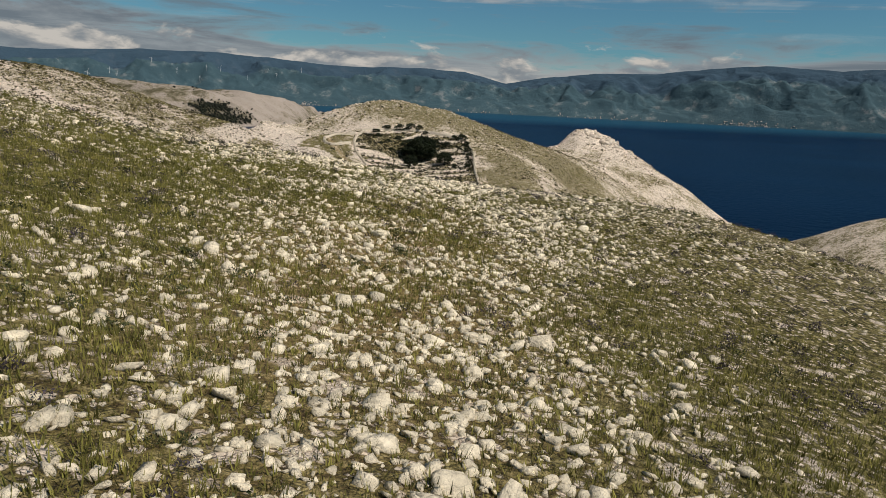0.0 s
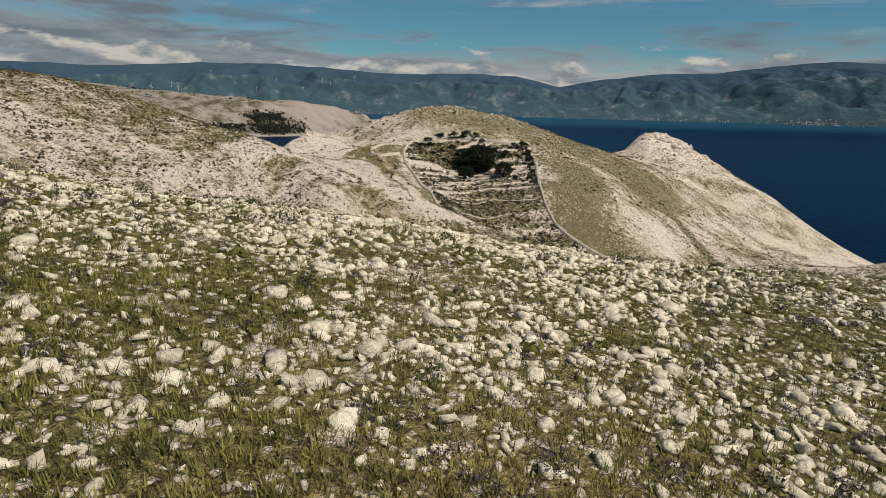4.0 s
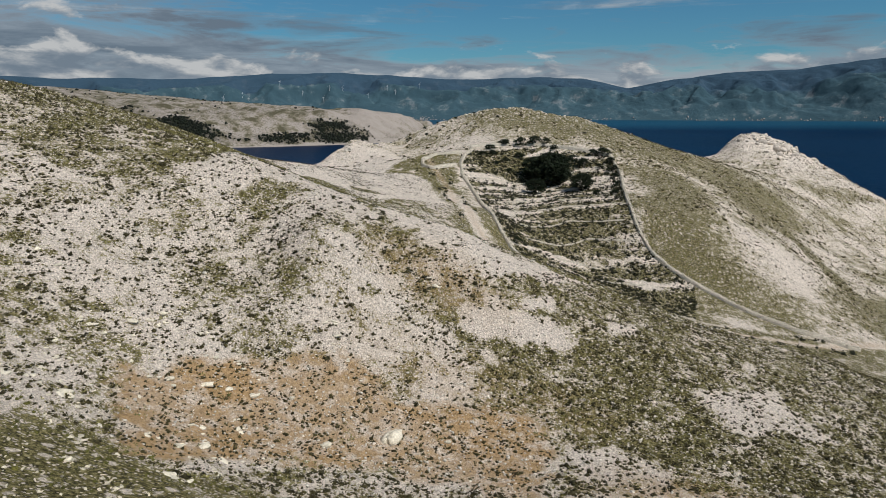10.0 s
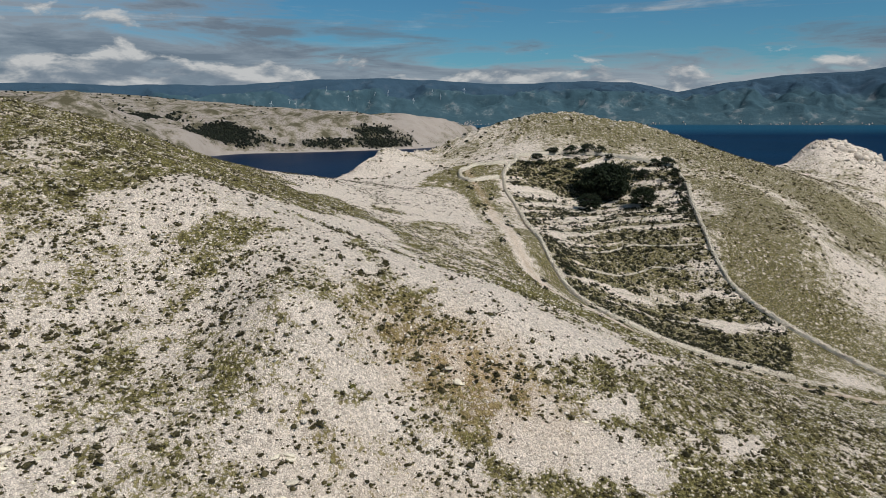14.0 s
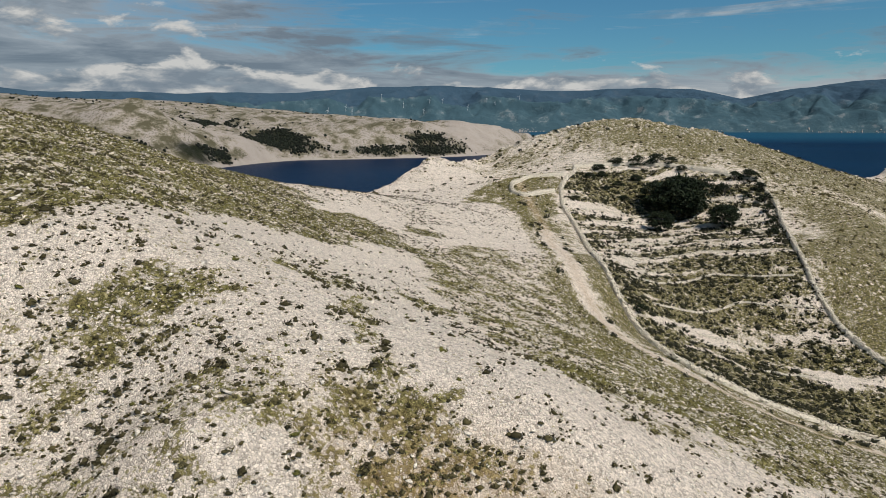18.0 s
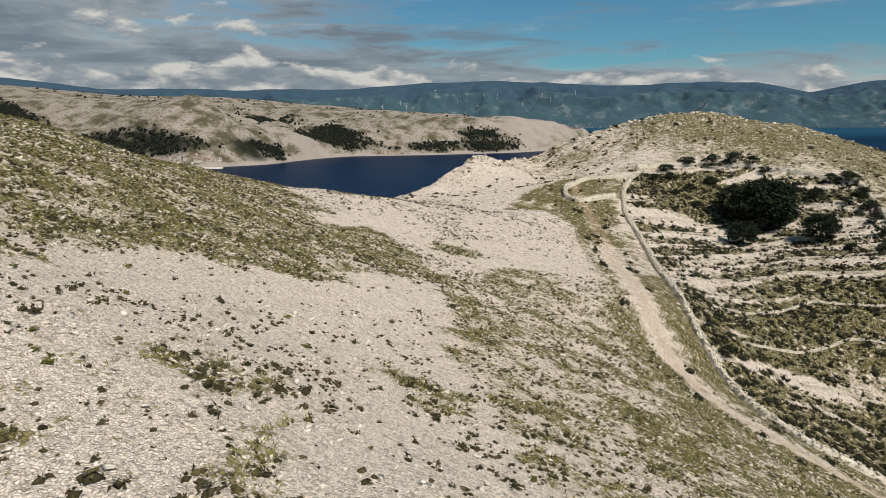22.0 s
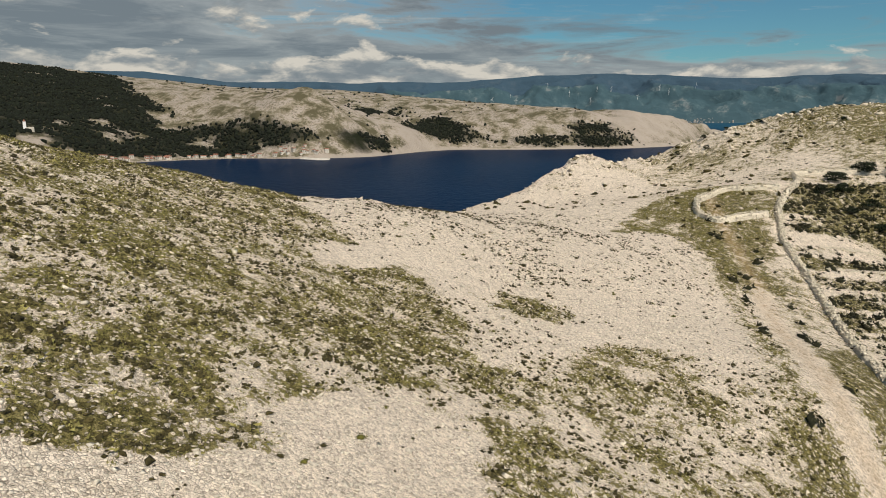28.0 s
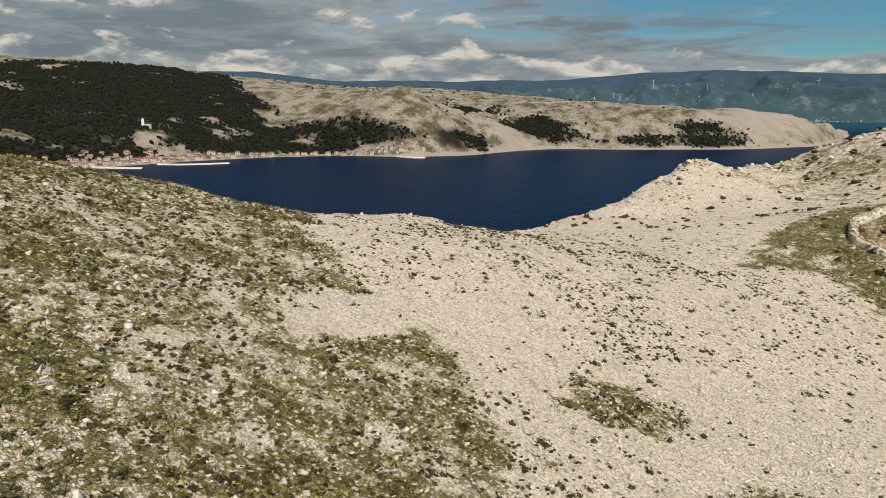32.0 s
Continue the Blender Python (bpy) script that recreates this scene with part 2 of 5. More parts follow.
    earth = op("MULTIPLY", attribute(nodes, "soil"), ramp(nodes, links, mid, (0.34, 0.25), (0.52, 1.0)))
    col = mixed(nodes, links, earth, col, soil)
    links.new(col, bsdf.inputs["Base Color"])
    bsdf.inputs["Roughness"].default_value = 0.93
    bsdf.inputs["Specular IOR Level"].default_value = 0.2
    plateau = op("ADD", op("MULTIPLY", op("MINIMUM", rim_1, 0.16), 1.6), op("MULTIPLY", op("MINIMUM", rim_2, 0.14), 2.2))
    height = op("ADD", op("MULTIPLY", fine, 0.8), op("ADD", op("MULTIPLY", block, 0.25), plateau))
    bumped(nodes, links, bsdf, height, 1.0, 0.13)
    return m


def simple(name, low, high, scale, rough=0.9, bump=0.0, distance=0.02, islands=0.0, random_objects=False):
    """Mottled matt material between two colours; islands: how far joined pieces differ from each other."""
    m, nodes, links, bsdf = material(name)
    n = noise_of(nodes, links, scale, 6, 0.62, place(nodes))
    col = ramp(nodes, links, n, (0.32, low), (0.68, high))
    if islands:
        geo = nodes.new("ShaderNodeNewGeometry").outputs["Random Per Island"]
        if random_objects:
            geo = nodes.new("ShaderNodeObjectInfo").outputs["Random"]
        hsv = nodes.new("ShaderNodeHueSaturation")
        links.new(col, hsv.inputs["Color"])
        links.new(maths(nodes, links, "ADD", maths(nodes, links, "MULTIPLY", geo, islands), 1 - islands / 2), hsv.inputs["Value"])
        col = hsv.outputs[0]
    links.new(col, bsdf.inputs["Base Color"])
    bsdf.inputs["Roughness"].default_value = rough
    bsdf.inputs["Specular IOR Level"].default_value = 0.25
    if bump:
        bumped(nodes, links, bsdf, n, bump, distance)
    return m


LAND = land_material()
def limestone_material(name, low, high, by_object=False):
    """Weathered limestone: pale crust, dark pits and fine joints, each piece of its own shade."""
    m, nodes, links, bsdf = material(name)
    pos = place(nodes)
    n = noise_of(nodes, links, 5.0, 8, 0.68, pos)
    pits = noise_of(nodes, links, 22.0, 5, 0.7, pos)
    col = ramp(nodes, links, n, (0.34, low), (0.62, high))
    col = mixed(nodes, links, ramp(nodes, links, pits, (0.34, 0.3), (0.44, 0.0)), col, tuple(0.5 * c for c in low))
    joints, _ = cells_of(nodes, links, pos, 4.5, True)
    crack = ramp(nodes, links, maths(nodes, links, "ADD", joints, maths(nodes, links, "MULTIPLY", maths(nodes, links, "SUBTRACT", n, 0.5), 0.25)), (0.0, 0.22), (0.03, 0.0))
    col = mixed(nodes, links, crack, col, tuple(0.4 * c for c in low))
    rand = nodes.new("ShaderNodeObjectInfo").outputs["Random"] if by_object else nodes.new("ShaderNodeNewGeometry").outputs["Random Per Island"]
    hsv = nodes.new("ShaderNodeHueSaturation")
    links.new(col, hsv.inputs["Color"])
    links.new(maths(nodes, links, "ADD", maths(nodes, links, "MULTIPLY", rand, 0.34), 0.80), hsv.inputs["Value"])
    links.new(hsv.outputs[0], bsdf.inputs["Base Color"])
    bsdf.inputs["Roughness"].default_value = 0.92
    bsdf.inputs["Specular IOR Level"].default_value = 0.2
    height = maths(nodes, links, "SUBTRACT", maths(nodes, links, "ADD", n, maths(nodes, links, "MULTIPLY", pits, 0.3)), maths(nodes, links, "MULTIPLY", crack, 0.4))
    bumped(nodes, links, bsdf, height, 1.0, 0.10)
    return m


LIMESTONE = limestone_material("limestone", (0.62, 0.555, 0.42), (0.92, 0.83, 0.64))
SCREE = limestone_material("scree_limestone", (0.60, 0.54, 0.455), (0.90, 0.82, 0.70))
LIMESTONE_PIECE = limestone_material("limestone_piece", (0.62, 0.555, 0.43), (0.90, 0.815, 0.64), True)


def water_material():
    m, nodes, links, bsdf = material("sea_water")
    pos = place(nodes)
    n = noise_of(nodes, links, 0.004, 4, 0.5, pos)
    links.new(ramp(nodes, links, n, (0.35, (0.0010, 0.010, 0.032)), (0.65, (0.0014, 0.014, 0.043))), bsdf.inputs["Base Color"])
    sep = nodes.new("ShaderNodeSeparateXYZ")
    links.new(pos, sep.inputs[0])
    # water colour turns to a paler teal between 2700 and 3500 m north
    far_teal = ramp(nodes, links, maths(nodes, links, "MULTIPLY", sep.outputs[1], 0.0002), (0.54, 0.0), (0.70, 1.0))
    links.new(mixed(nodes, links, far_teal, bsdf.inputs["Base Color"].links[0].from_socket, (0.010, 0.055, 0.10)), bsdf.inputs["Base Color"])
    bsdf.inputs["Roughness"].default_value = 0.3
    bsdf.inputs["IOR"].default_value = 1.1
    bsdf.inputs["Specular IOR Level"].default_value = 0.06
    waves = noise_of(nodes, links, 0.12, 4, 0.6, pos)
    bumped(nodes, links, bsdf, waves, 0.6, 1.2)
    return m


WATER = water_material()
# Pine green darkened further: the cloud shadow on the woods is painted in
FOREST = simple("shaded_pine_forest", (0.003, 0.005, 0.003), (0.011, 0.015, 0.008), 0.12, 0.95, islands=0.5)


# wooded defaults to pine ground, darkened with the same painted cloud shadow
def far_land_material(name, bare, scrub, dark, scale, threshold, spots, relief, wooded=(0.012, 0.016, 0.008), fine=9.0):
    m, nodes, links, bsdf = material(name)
    pos = place(nodes)
    a = noise_of(nodes, links, scale, 9, 0.66, pos)
    b = noise_of(nodes, links, scale * fine, 8, 0.7, pos)
    col = ramp(nodes, links, a, (threshold - 0.06, bare), (threshold, scrub), (threshold + 0.08, dark))
    col = mixed(nodes, links, ramp(nodes, links, b, (0.51, 0.0), (0.58, spots)), col, dark)
    crags = ramp(nodes, links, maths(nodes, links, "ADD", attribute(nodes, "bare"), maths(nodes, links, "SUBTRACT", b, 0.5)), (0.50, 0.0), (0.62, 0.85))
    # wood attribute: near-black pine ground on the peninsula, painted haze on the upper mainland
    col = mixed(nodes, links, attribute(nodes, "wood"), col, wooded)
    col = mixed(nodes, links, crags, col, bare)
    links.new(col, bsdf.inputs["Base Color"])
    bsdf.inputs["Roughness"].default_value = 0.95
    bsdf.inputs["Specular IOR Level"].default_value = 0.1
    bumped(nodes, links, bsdf, b, 0.8, relief)
    return m


PENINSULA = far_land_material("peninsula_ground", (0.43, 0.375, 0.325), (0.30, 0.262, 0.195), (0.115, 0.104, 0.062), 0.035, 0.51, 0.75, 8.0)
# Mainland colours are blue-tinted: the haze of distance is in the base colour
MAINLAND = far_land_material("hazed_mainland_slopes", (0.150, 0.176, 0.185), (0.068, 0.112, 0.130), (0.044, 0.084, 0.104), 0.010, 0.42, 0.45, 9.0, (0.036, 0.068, 0.104), 6.0)


# ---- landforms: spot heights along ridges, slopes and hollows, in metres above the sea ----
NEAR_SLOPE = [
    (0, -30, 62), (-30, -30, 67), (35, -25, 55), (0, 0, 62.5), (-4, 19, 61.7), (5, 19, 60.4), (-9, 23, 62.7), (2, 26, 60.9),
    (-15, 41, 63.7), (-6, 48, 62.2), (4, 48, 61.2), (18, 60, 58.3), (-9, 46, 63.1), (-40, 20, 71), (-40, 50, 67.5), (-25, 60, 60.8), (-5, 57, 60),
    (-5, 62, 58.3), (-4, 72, 53.8), (15, 75, 50.5), (-22, 73, 53.5), (45, 60, 50), (70, 30, 46), (45, 95, 41), (-5, 84, 47),
]
GULLY_AND_SPUR = [
    (-17, 100, 43.5), (-27, 99, 46.5), (-40, 95, 53), (-60, 85, 63), (0, 97, 43), (-7, 115, 45), (-21, 115, 50.7), (-39, 110, 55.2), (-32, 114, 53.8),
    (0, 123, 45.6), (30, 115, 36), (65, 155, 23), (25, 140, 37), (-10, 127.5, 50.4), (-17, 123.5, 54.1), (-27, 114, 56.4), (-39, 122, 61.2),
    (-22, 133, 53.3), (-34, 140, 55), (-38, 134, 58.3), (-38, 158, 52.7), (-10, 146, 46.5), (0, 160, 38), (-75, 110, 70), (-75, 127, 70.4), (-58, 130, 65.4),
    (-75, 137, 69.1), (-75, 147, 67.4), (-75, 155, 65.9), (-75, 166, 62.2), (-84, 172, 60.4), (-77, 177, 59.6), (-69, 179, 58.4), (-82, 184, 54.9), (-80, 194, 54.5), (-84, 204, 52.3), (-110, 130, 63), (-120, 170, 42),
]
SADDLE_AND_HOLLOW = [
    (-55, 173, 55.2), (-42, 188, 50.3), (-40, 196, 50), (-33, 200, 47.5), (-44, 168, 52.8), (-59, 192, 55.2), (-47, 210, 51.4), (-53, 222, 52),
    (-54, 238, 52.8), (-69, 246, 50.6), (-42, 178, 50.9), (-17, 181, 40.6), (-10, 172, 39.7), (-23, 185, 46.2), (-7, 191, 36.8), (2, 199, 33.8),
    (13.6, 203, 34.6), (27, 195, 29.3), (75, 221, 16.4), (31, 222, 40.3), (9.5, 215, 42.6), (-22, 193, 46.1), (-98, 214, 42), (-76, 214, 51.2), (-84, 239, 48.2), (-96, 238, 36), (-115, 235, 15),
    (110, 215, 16), (150, 222, 37), (185, 200, 20), (95, 180, 17),
]
DOME_AND_HEADLAND = [
    (-34, 248, 54.8), (6.5, 259, 53.2), (-2.5, 246, 47.5), (-19, 246, 47.5), (-13, 258, 52.5), (-32, 310, 65.8), (-50, 285, 58.5), (-52, 298, 61), (-74, 292, 50.5), (-80, 274, 52.4), (-64, 280, 54), (-80, 258, 51.5), (-10, 315, 64.5),
    (-52, 266, 52.5), (-95, 285, 12), (-90, 340, 10), (-45, 370, 30), (20, 310, 57), (38, 330, 50.5), (59, 315, 44), (75, 276, 24), (60, 370, 46), (60, 250, 28),
    (83, 393, 54), (73, 400, 53), (92, 383, 46), (107, 385, 41), (120, 368, 33), (132, 355, 25), (110, 310, 14), (45, 420, 10), (95, 430, 5), (150, 385, 4), (145, 305, 6),
]


def spline(spots, stiff):
    """A thin-plate surface through the spot heights."""
    p = np.array(spots, float)
    n = len(p)
    r = np.hypot(p[:, None, 0] - p[None, :, 0], p[:, None, 1] - p[None, :, 1]) / 50
    a = np.zeros((n + 3, n + 3))
    a[:n, :n] = r * r * np.log(r + 1e-9) + stiff * np.eye(n)
    a[:n, n], a[n, :n] = 1, 1
    a[:n, n + 1:], a[n + 1:, :n] = p[:, :2] / 50, p[:, :2].T / 50
    w = np.linalg.solve(a, np.r_[p[:, 2], 0, 0, 0])

    def height(x, y):
        z = w[n] + w[n + 1] * x / 50 + w[n + 2] * y / 50
        for k in range(n):
            q = ((x - p[k, 0]) ** 2 + (y - p[k, 1]) ** 2) / 2500
            z = z + w[k] * 0.5 * q * np.log(q + 1e-12)
        return z
    return height


land_height = spline(NEAR_SLOPE + GULLY_AND_SPUR + SADDLE_AND_HOLLOW + DOME_AND_HEADLAND, 0.002)


def value_noise(x, y, size, seed):
    """Smooth random values from 0 to 1 on a lattice of the given size."""
    u, v = np.asarray(x, float) / size + 1000.0, np.asarray(y, float) / size + 1000.0
    i, j = np.floor(u).astype(np.int64), np.floor(v).astype(np.int64)
    a, b = u - i, v - j
    a, b = a * a * (3 - 2 * a), b * b * (3 - 2 * b)

    def corner(p, q):
        h = (p * 374761393 + q * 668265263 + seed * 1442695041) & 0x7FFFFFFF
        h = ((h ^ (h >> 13)) * 1274126177) & 0x7FFFFFFF
        return ((h ^ (h >> 16)) & 0xFFFF) / 65535.0
    top = corner(i, j) * (1 - a) + corner(i + 1, j) * a
    low = corner(i, j + 1) * (1 - a) + corner(i + 1, j + 1) * a
    return top * (1 - b) + low * b


def layered(x, y, size, seed, layers=4, fall=0.5):
    total, weight, gain = 0.0, 0.0, 1.0
    for k in range(layers):
        total = total + gain * value_noise(x + 17.3 * k, y - 9.1 * k, size / 2 ** k, seed + k)
        weight, gain = weight + gain, gain * fall
    return total / weight


def blob(x, y, cx, cy, rx, ry, turn=0.0):
    """1 in the middle of an ellipse, falling to 0 past its rim; turn: degrees anticlockwise."""
    c, s = math.cos(radians(turn)), math.sin(radians(turn))
    u, v = ((x - cx) * c + (y - cy) * s) / rx, (-(x - cx) * s + (y - cy) * c) / ry
    return np.clip(1.6 - 0.8 * np.sqrt(u * u + v * v) - 0.4, 0, 1)


def along(x, y, line):
    """Distance from a polyline on the plan."""
    best = np.full(np.shape(x), 1e9)
    for (ax, ay), (bx, by) in zip(line[:-1], line[1:]):
        dx, dy = bx - ax, by - ay
        f = np.clip(((x - ax) * dx + (y - ay) * dy) / (dx * dx + dy * dy), 0, 1)
        best = np.minimum(best, np.hypot(x - ax - f * dx, y - ay - f * dy))
    return best


WEST_WALL = [(-35, 262), (-33.5, 255), (-34.5, 240), (-32.5, 230), (-29.5, 223), (-26.3, 214), (-23.6, 205), (-21.2, 196), (-18.8, 188.5), (-16, 184), (-12, 179.5),
             (-8, 175.5), (-1, 176), (5, 177.5), (11, 179), (18, 180)]
EAST_WALL = [(6.2, 260), (8.8, 248), (8.6, 235), (8.7, 222), (9.8, 213), (12.6, 206), (16, 202), (21, 198), (29, 192), (37, 187.5), (48, 186)]
TOP_WALL = [(-35, 262), (-28, 264.5), (-15, 267), (-3, 264), (6.2, 260)]
FOLD_WALL = [(-35.2, 247), (-42, 243.5), (-44.5, 237), (-43.5, 231.5), (-40.5, 229.5), (-35.3, 236.5)]
TRACK = [(-44, 240), (-33, 214), (-27, 195), (-23, 184), (-19.5, 178.5), (-15, 172.5), (-9, 169), (0, 170), (9, 173), (20, 176), (40, 182), (58, 197)]
TERRACES = [[(-28.7, 232.8), (-22, 239), (-16.4, 245)], [(-27.2, 225.9), (-16.1, 238.5), (-5, 240), (6.1, 240)], [(-23.3, 213.4), (-8.9, 227), (6.7, 230)], [(-21.7, 206.6), (-6.3, 221), (7.4, 222)],
            [(-16.9, 198.5), (-4.8, 213), (7.6, 214)], [(-13.5, 192.7), (-0.9, 207.5), (9.6, 208.4)], [(-7.3, 192.5), (-2.3, 197.5), (2.2, 199)], [(0.7, 192), (5.8, 194.8), (10.4, 195.3)]]
ENCLOSURE = [(-33.5, 255), (-34.5, 240), (-26.3, 214), (-18.8, 188.5), (-12, 179.5), (-1, 176), (18, 180), (21, 198), (12.6, 206), (8.7, 222), (8.8, 248), (6.2, 260), (-15, 267)]


def inside(x, y, ring):
    x, y = np.asarray(x, float), np.asarray(y, float)
    odd = np.zeros(x.shape, bool)
    for (ax, ay), (bx, by) in zip(ring, ring[1:] + ring[:1]):
        crosses = (ay > y) != (by > y)
        with np.errstate(divide="ignore", invalid="ignore"):
            odd ^= crosses & (x < (bx - ax) * (y - ay) / (by - ay + 1e-12) + ax)
    return odd


def rocky(x, y):
    """Where bare rock breaks through."""
    r = blob(x, y, 85, 392, 26, 22) + blob(x, y, -78, 270, 16, 26) + 1.0 * blob(x, y, -40, 300, 42, 18, 10)
    r = r + 0.7 * blob(x, y, -84, 200, 14, 26) + 0.5 * blob(x, y, 108, 370, 34, 28, -40)
    return np.clip(r, 0, 1)


def slabs(x, y):
    """Bare limestone pavement standing a little out of the turf."""
    crest = np.clip(layered(x, y * 1.5, 4, 44, 3, 0.6) * 4 - 1.2, 0, 1) * np.maximum(blob(x, y, -9, 53.5, 8, 3.4, -8), 0.8 * blob(x, y, -22, 57, 12, 5))
    far = np.clip(layered(x * 0.7, y, 5, 40, 4, 0.6) * 6 - 3.0, 0, 1) * np.maximum(blob(x, y, -20, 112, 9, 5, 20), np.maximum(blob(x, y, -10, 116, 7, 3), 0.9 * blob(x, y, -34, 95, 9, 8)))
    return np.clip(far + crest, 0, 1)


def ground(x, y):
    """Height of the land with its small relief."""
    x, y = np.asarray(x, float), np.asarray(y, float)
    z = land_height(x, y)
    z = z - np.clip((-104 - x) / 9, 0, 9) ** 2 - np.clip((y - 432) / 9, 0, 9) ** 2 - np.clip((x - 196) / 9, 0, 9) ** 2
    z = z + 0.7 * (layered(x, y, 14, 3) - 0.5) + 0.3 * (layered(x, y, 2.6, 9, 3) - 0.5)
    crag = np.abs(layered(x, y, 11, 21, 5, 0.6) - 0.5)
    z = z + rocky(x, y) * (2.2 - 11 * crag) * 0.8
    z = z + 4.5 * np.exp(-((x - 94) / 7) ** 2 - ((y - 389) / 14) ** 2) - 3.5 * np.exp(-((x - 62) / 7) ** 2 - ((y - 393) / 16) ** 2)
    z = z + 0.55 * slabs(x, y) - 0.12 * np.clip(1 - along(x, y, TRACK) / 1.6, 0, 1)
    return np.maximum(z, -6)


# ---- what grows where on the slopes between the gully and the saddle ----
HILLSIDE = [(-90, 120), (-46, 86), (-10, 88), (25, 88), (45, 110), (72, 198), (40, 186), (10, 178), (-8, 172), (-20, 181), (-29, 206), (-33.5, 222), (-35, 236), (-35, 250), (-47, 251), (-52, 238), (-60, 225), (-86, 205), (-96, 170)]
DENSE_TURF = [(-42, 132), (-44, 139), (-42, 146), (-40, 152), (-42, 157), (-40, 163), (-40, 167), (-43, 171), (-47, 175), (-50, 178), (-53, 177), (-54, 170), (-57, 171), (-58, 177), (-62, 180),
              (-67, 181), (-66, 172), (-62, 163), (-58, 155), (-55, 148), (-52, 140), (-48, 133)]
RIDGE_TURF = [(-48, 133), (-52, 140), (-55, 148), (-58, 155), (-62, 163), (-66, 172), (-68, 183), (-74, 184), (-88, 172), (-86, 150), (-84, 130), (-74, 113), (-63, 105), (-56, 108), (-48, 112), (-44, 116), (-41, 122), (-41, 130)]
GULLY_TURF = [(-29, 133), (-27, 128), (-23, 123), (-20, 121), (-16, 121), (-12, 122), (-5, 128), (0, 138), (25, 140), (35, 178), (70, 198), (62, 150), (45, 110), (24, 95), (10, 93), (-4, 97), (-5, 104),
              (-9, 108), (-13, 112), (-16, 114), (-19, 115), (-22, 117), (-23, 120), (-27, 126)]
STREAKED_TURF = [(-41, 171), (-37, 183), (-30, 184), (-25, 182), (-22, 178), (-18, 177), (-12, 168), (-2, 172), (12, 176), (40, 184), (60, 196), (50, 170), (25, 140), (1, 138), (-5, 131), (-12, 128),
                 (-16, 129), (-22, 137), (-29, 147), (-33, 155), (-38, 164)]
FINE_TURF = [(-24, 176), (-19, 170), (-12, 167), (-2, 172), (12, 176), (40, 184), (40, 165), (20, 145), (0, 140), (-12, 133), (-18, 150)]
FOLD_TURF = [(-49, 216), (-51, 226), (-50, 236), (-47, 246), (-38, 250), (-34.5, 248), (-34.5, 240), (-33, 228), (-29.5, 214), (-33, 211), (-37, 214), (-41, 219), (-45, 220)]
WHITE_SCREE = [(-42, 131), (-44, 139), (-42, 146), (-41, 149), (-40, 152), (-42, 157), (-40, 162), (-37, 161), (-35, 158), (-36, 149), (-36, 146), (-38, 142), (-39, 137), (-38, 130), (-40, 127)]
SCREE_LOBE = [(-43, 182), (-45, 187), (-41, 197), (-35, 208), (-32, 203), (-29, 189), (-31, 184), (-36, 184), (-40, 179)]
SCREE_TIP = [(-57, 171), (-58, 177), (-58, 182), (-54, 184), (-51, 186), (-53, 178), (-54, 171)]
BARE_STRIP = [(-29, 136), (-24, 127), (-19, 125), (-14, 124), (-10, 124.5), (-9, 127), (-13, 128.5), (-19, 128), (-24, 132), (-28, 138)]
SLABS = [[(-24, 110), (-22, 112), (-19, 115), (-19, 112), (-21, 110), (-23, 109)], [(-9, 120), (-6, 123), (-5, 122), (-8, 119)], [(-15, 116), (-10, 118), (-5, 118), (-5, 116), (-9, 115), (-14, 114)],
         [(-1, 123), (2, 126), (2, 124), (-1, 122)], [(-24, 113), (-21, 116), (-20, 115), (-22, 112.5)], [(6, 116), (14, 121), (17, 113), (8, 111)], [(-6, 104), (1, 104), (4, 94), (-3, 95)], [(8, 92), (19, 103), (23, 102), (12, 92)]]
CLUMPS = [[(-37, 118), (-35, 121), (-32, 123), (-30, 122), (-33, 119), (-32, 117), (-34, 116)], [(-36, 114), (-35, 116), (-33, 115), (-34, 112)], [(-31, 116), (-27, 118), (-24, 119), (-22, 119), (-23, 117), (-26, 115.5)],
          [(-34, 131), (-30, 133), (-29, 130), (-32, 128)], [(-31, 140), (-27, 143), (-26, 139), (-29, 138)], [(-35, 176), (-32, 181), (-29, 180), (-32, 175)], [(-48, 183), (-42, 186), (-41, 181), (-46, 179)],
          [(-42, 166), (-40, 173), (-37, 177), (-35, 172), (-38, 165)], [(-34, 171), (-31, 178), (-28, 176), (-31, 169)]]
SOIL = [(-34, 95), (-29, 102), (-21, 106), (-18, 104), (-8, 107), (-6, 102), (-7, 96), (-14, 96), (-16, 97), (-22, 94), (-27, 88), (-31, 91)]
# turf, shrubs, outline
ZONES = [(0.68, 0.85, RIDGE_TURF), (0.68, 0.85, DENSE_TURF), (0.52, 0.55, STREAKED_TURF), (0.74, 0.22, FINE_TURF), (0.74, 1.0, GULLY_TURF), (0.72, 0.08, FOLD_TURF),
         (0.02, 0.035, WHITE_SCREE), (0.02, 0.05, SCREE_LOBE), (0.03, 0.06, SCREE_TIP), (0.03, 0.10, BARE_STRIP), (0.22, 1.0, SOIL)]
ZONES += [(0.08, 0.12, ring) for ring in SLABS[:5]] + [(0.24, 0.55, ring) for ring in SLABS[5:]] + [(0.58, 0.75, ring) for ring in CLUMPS]


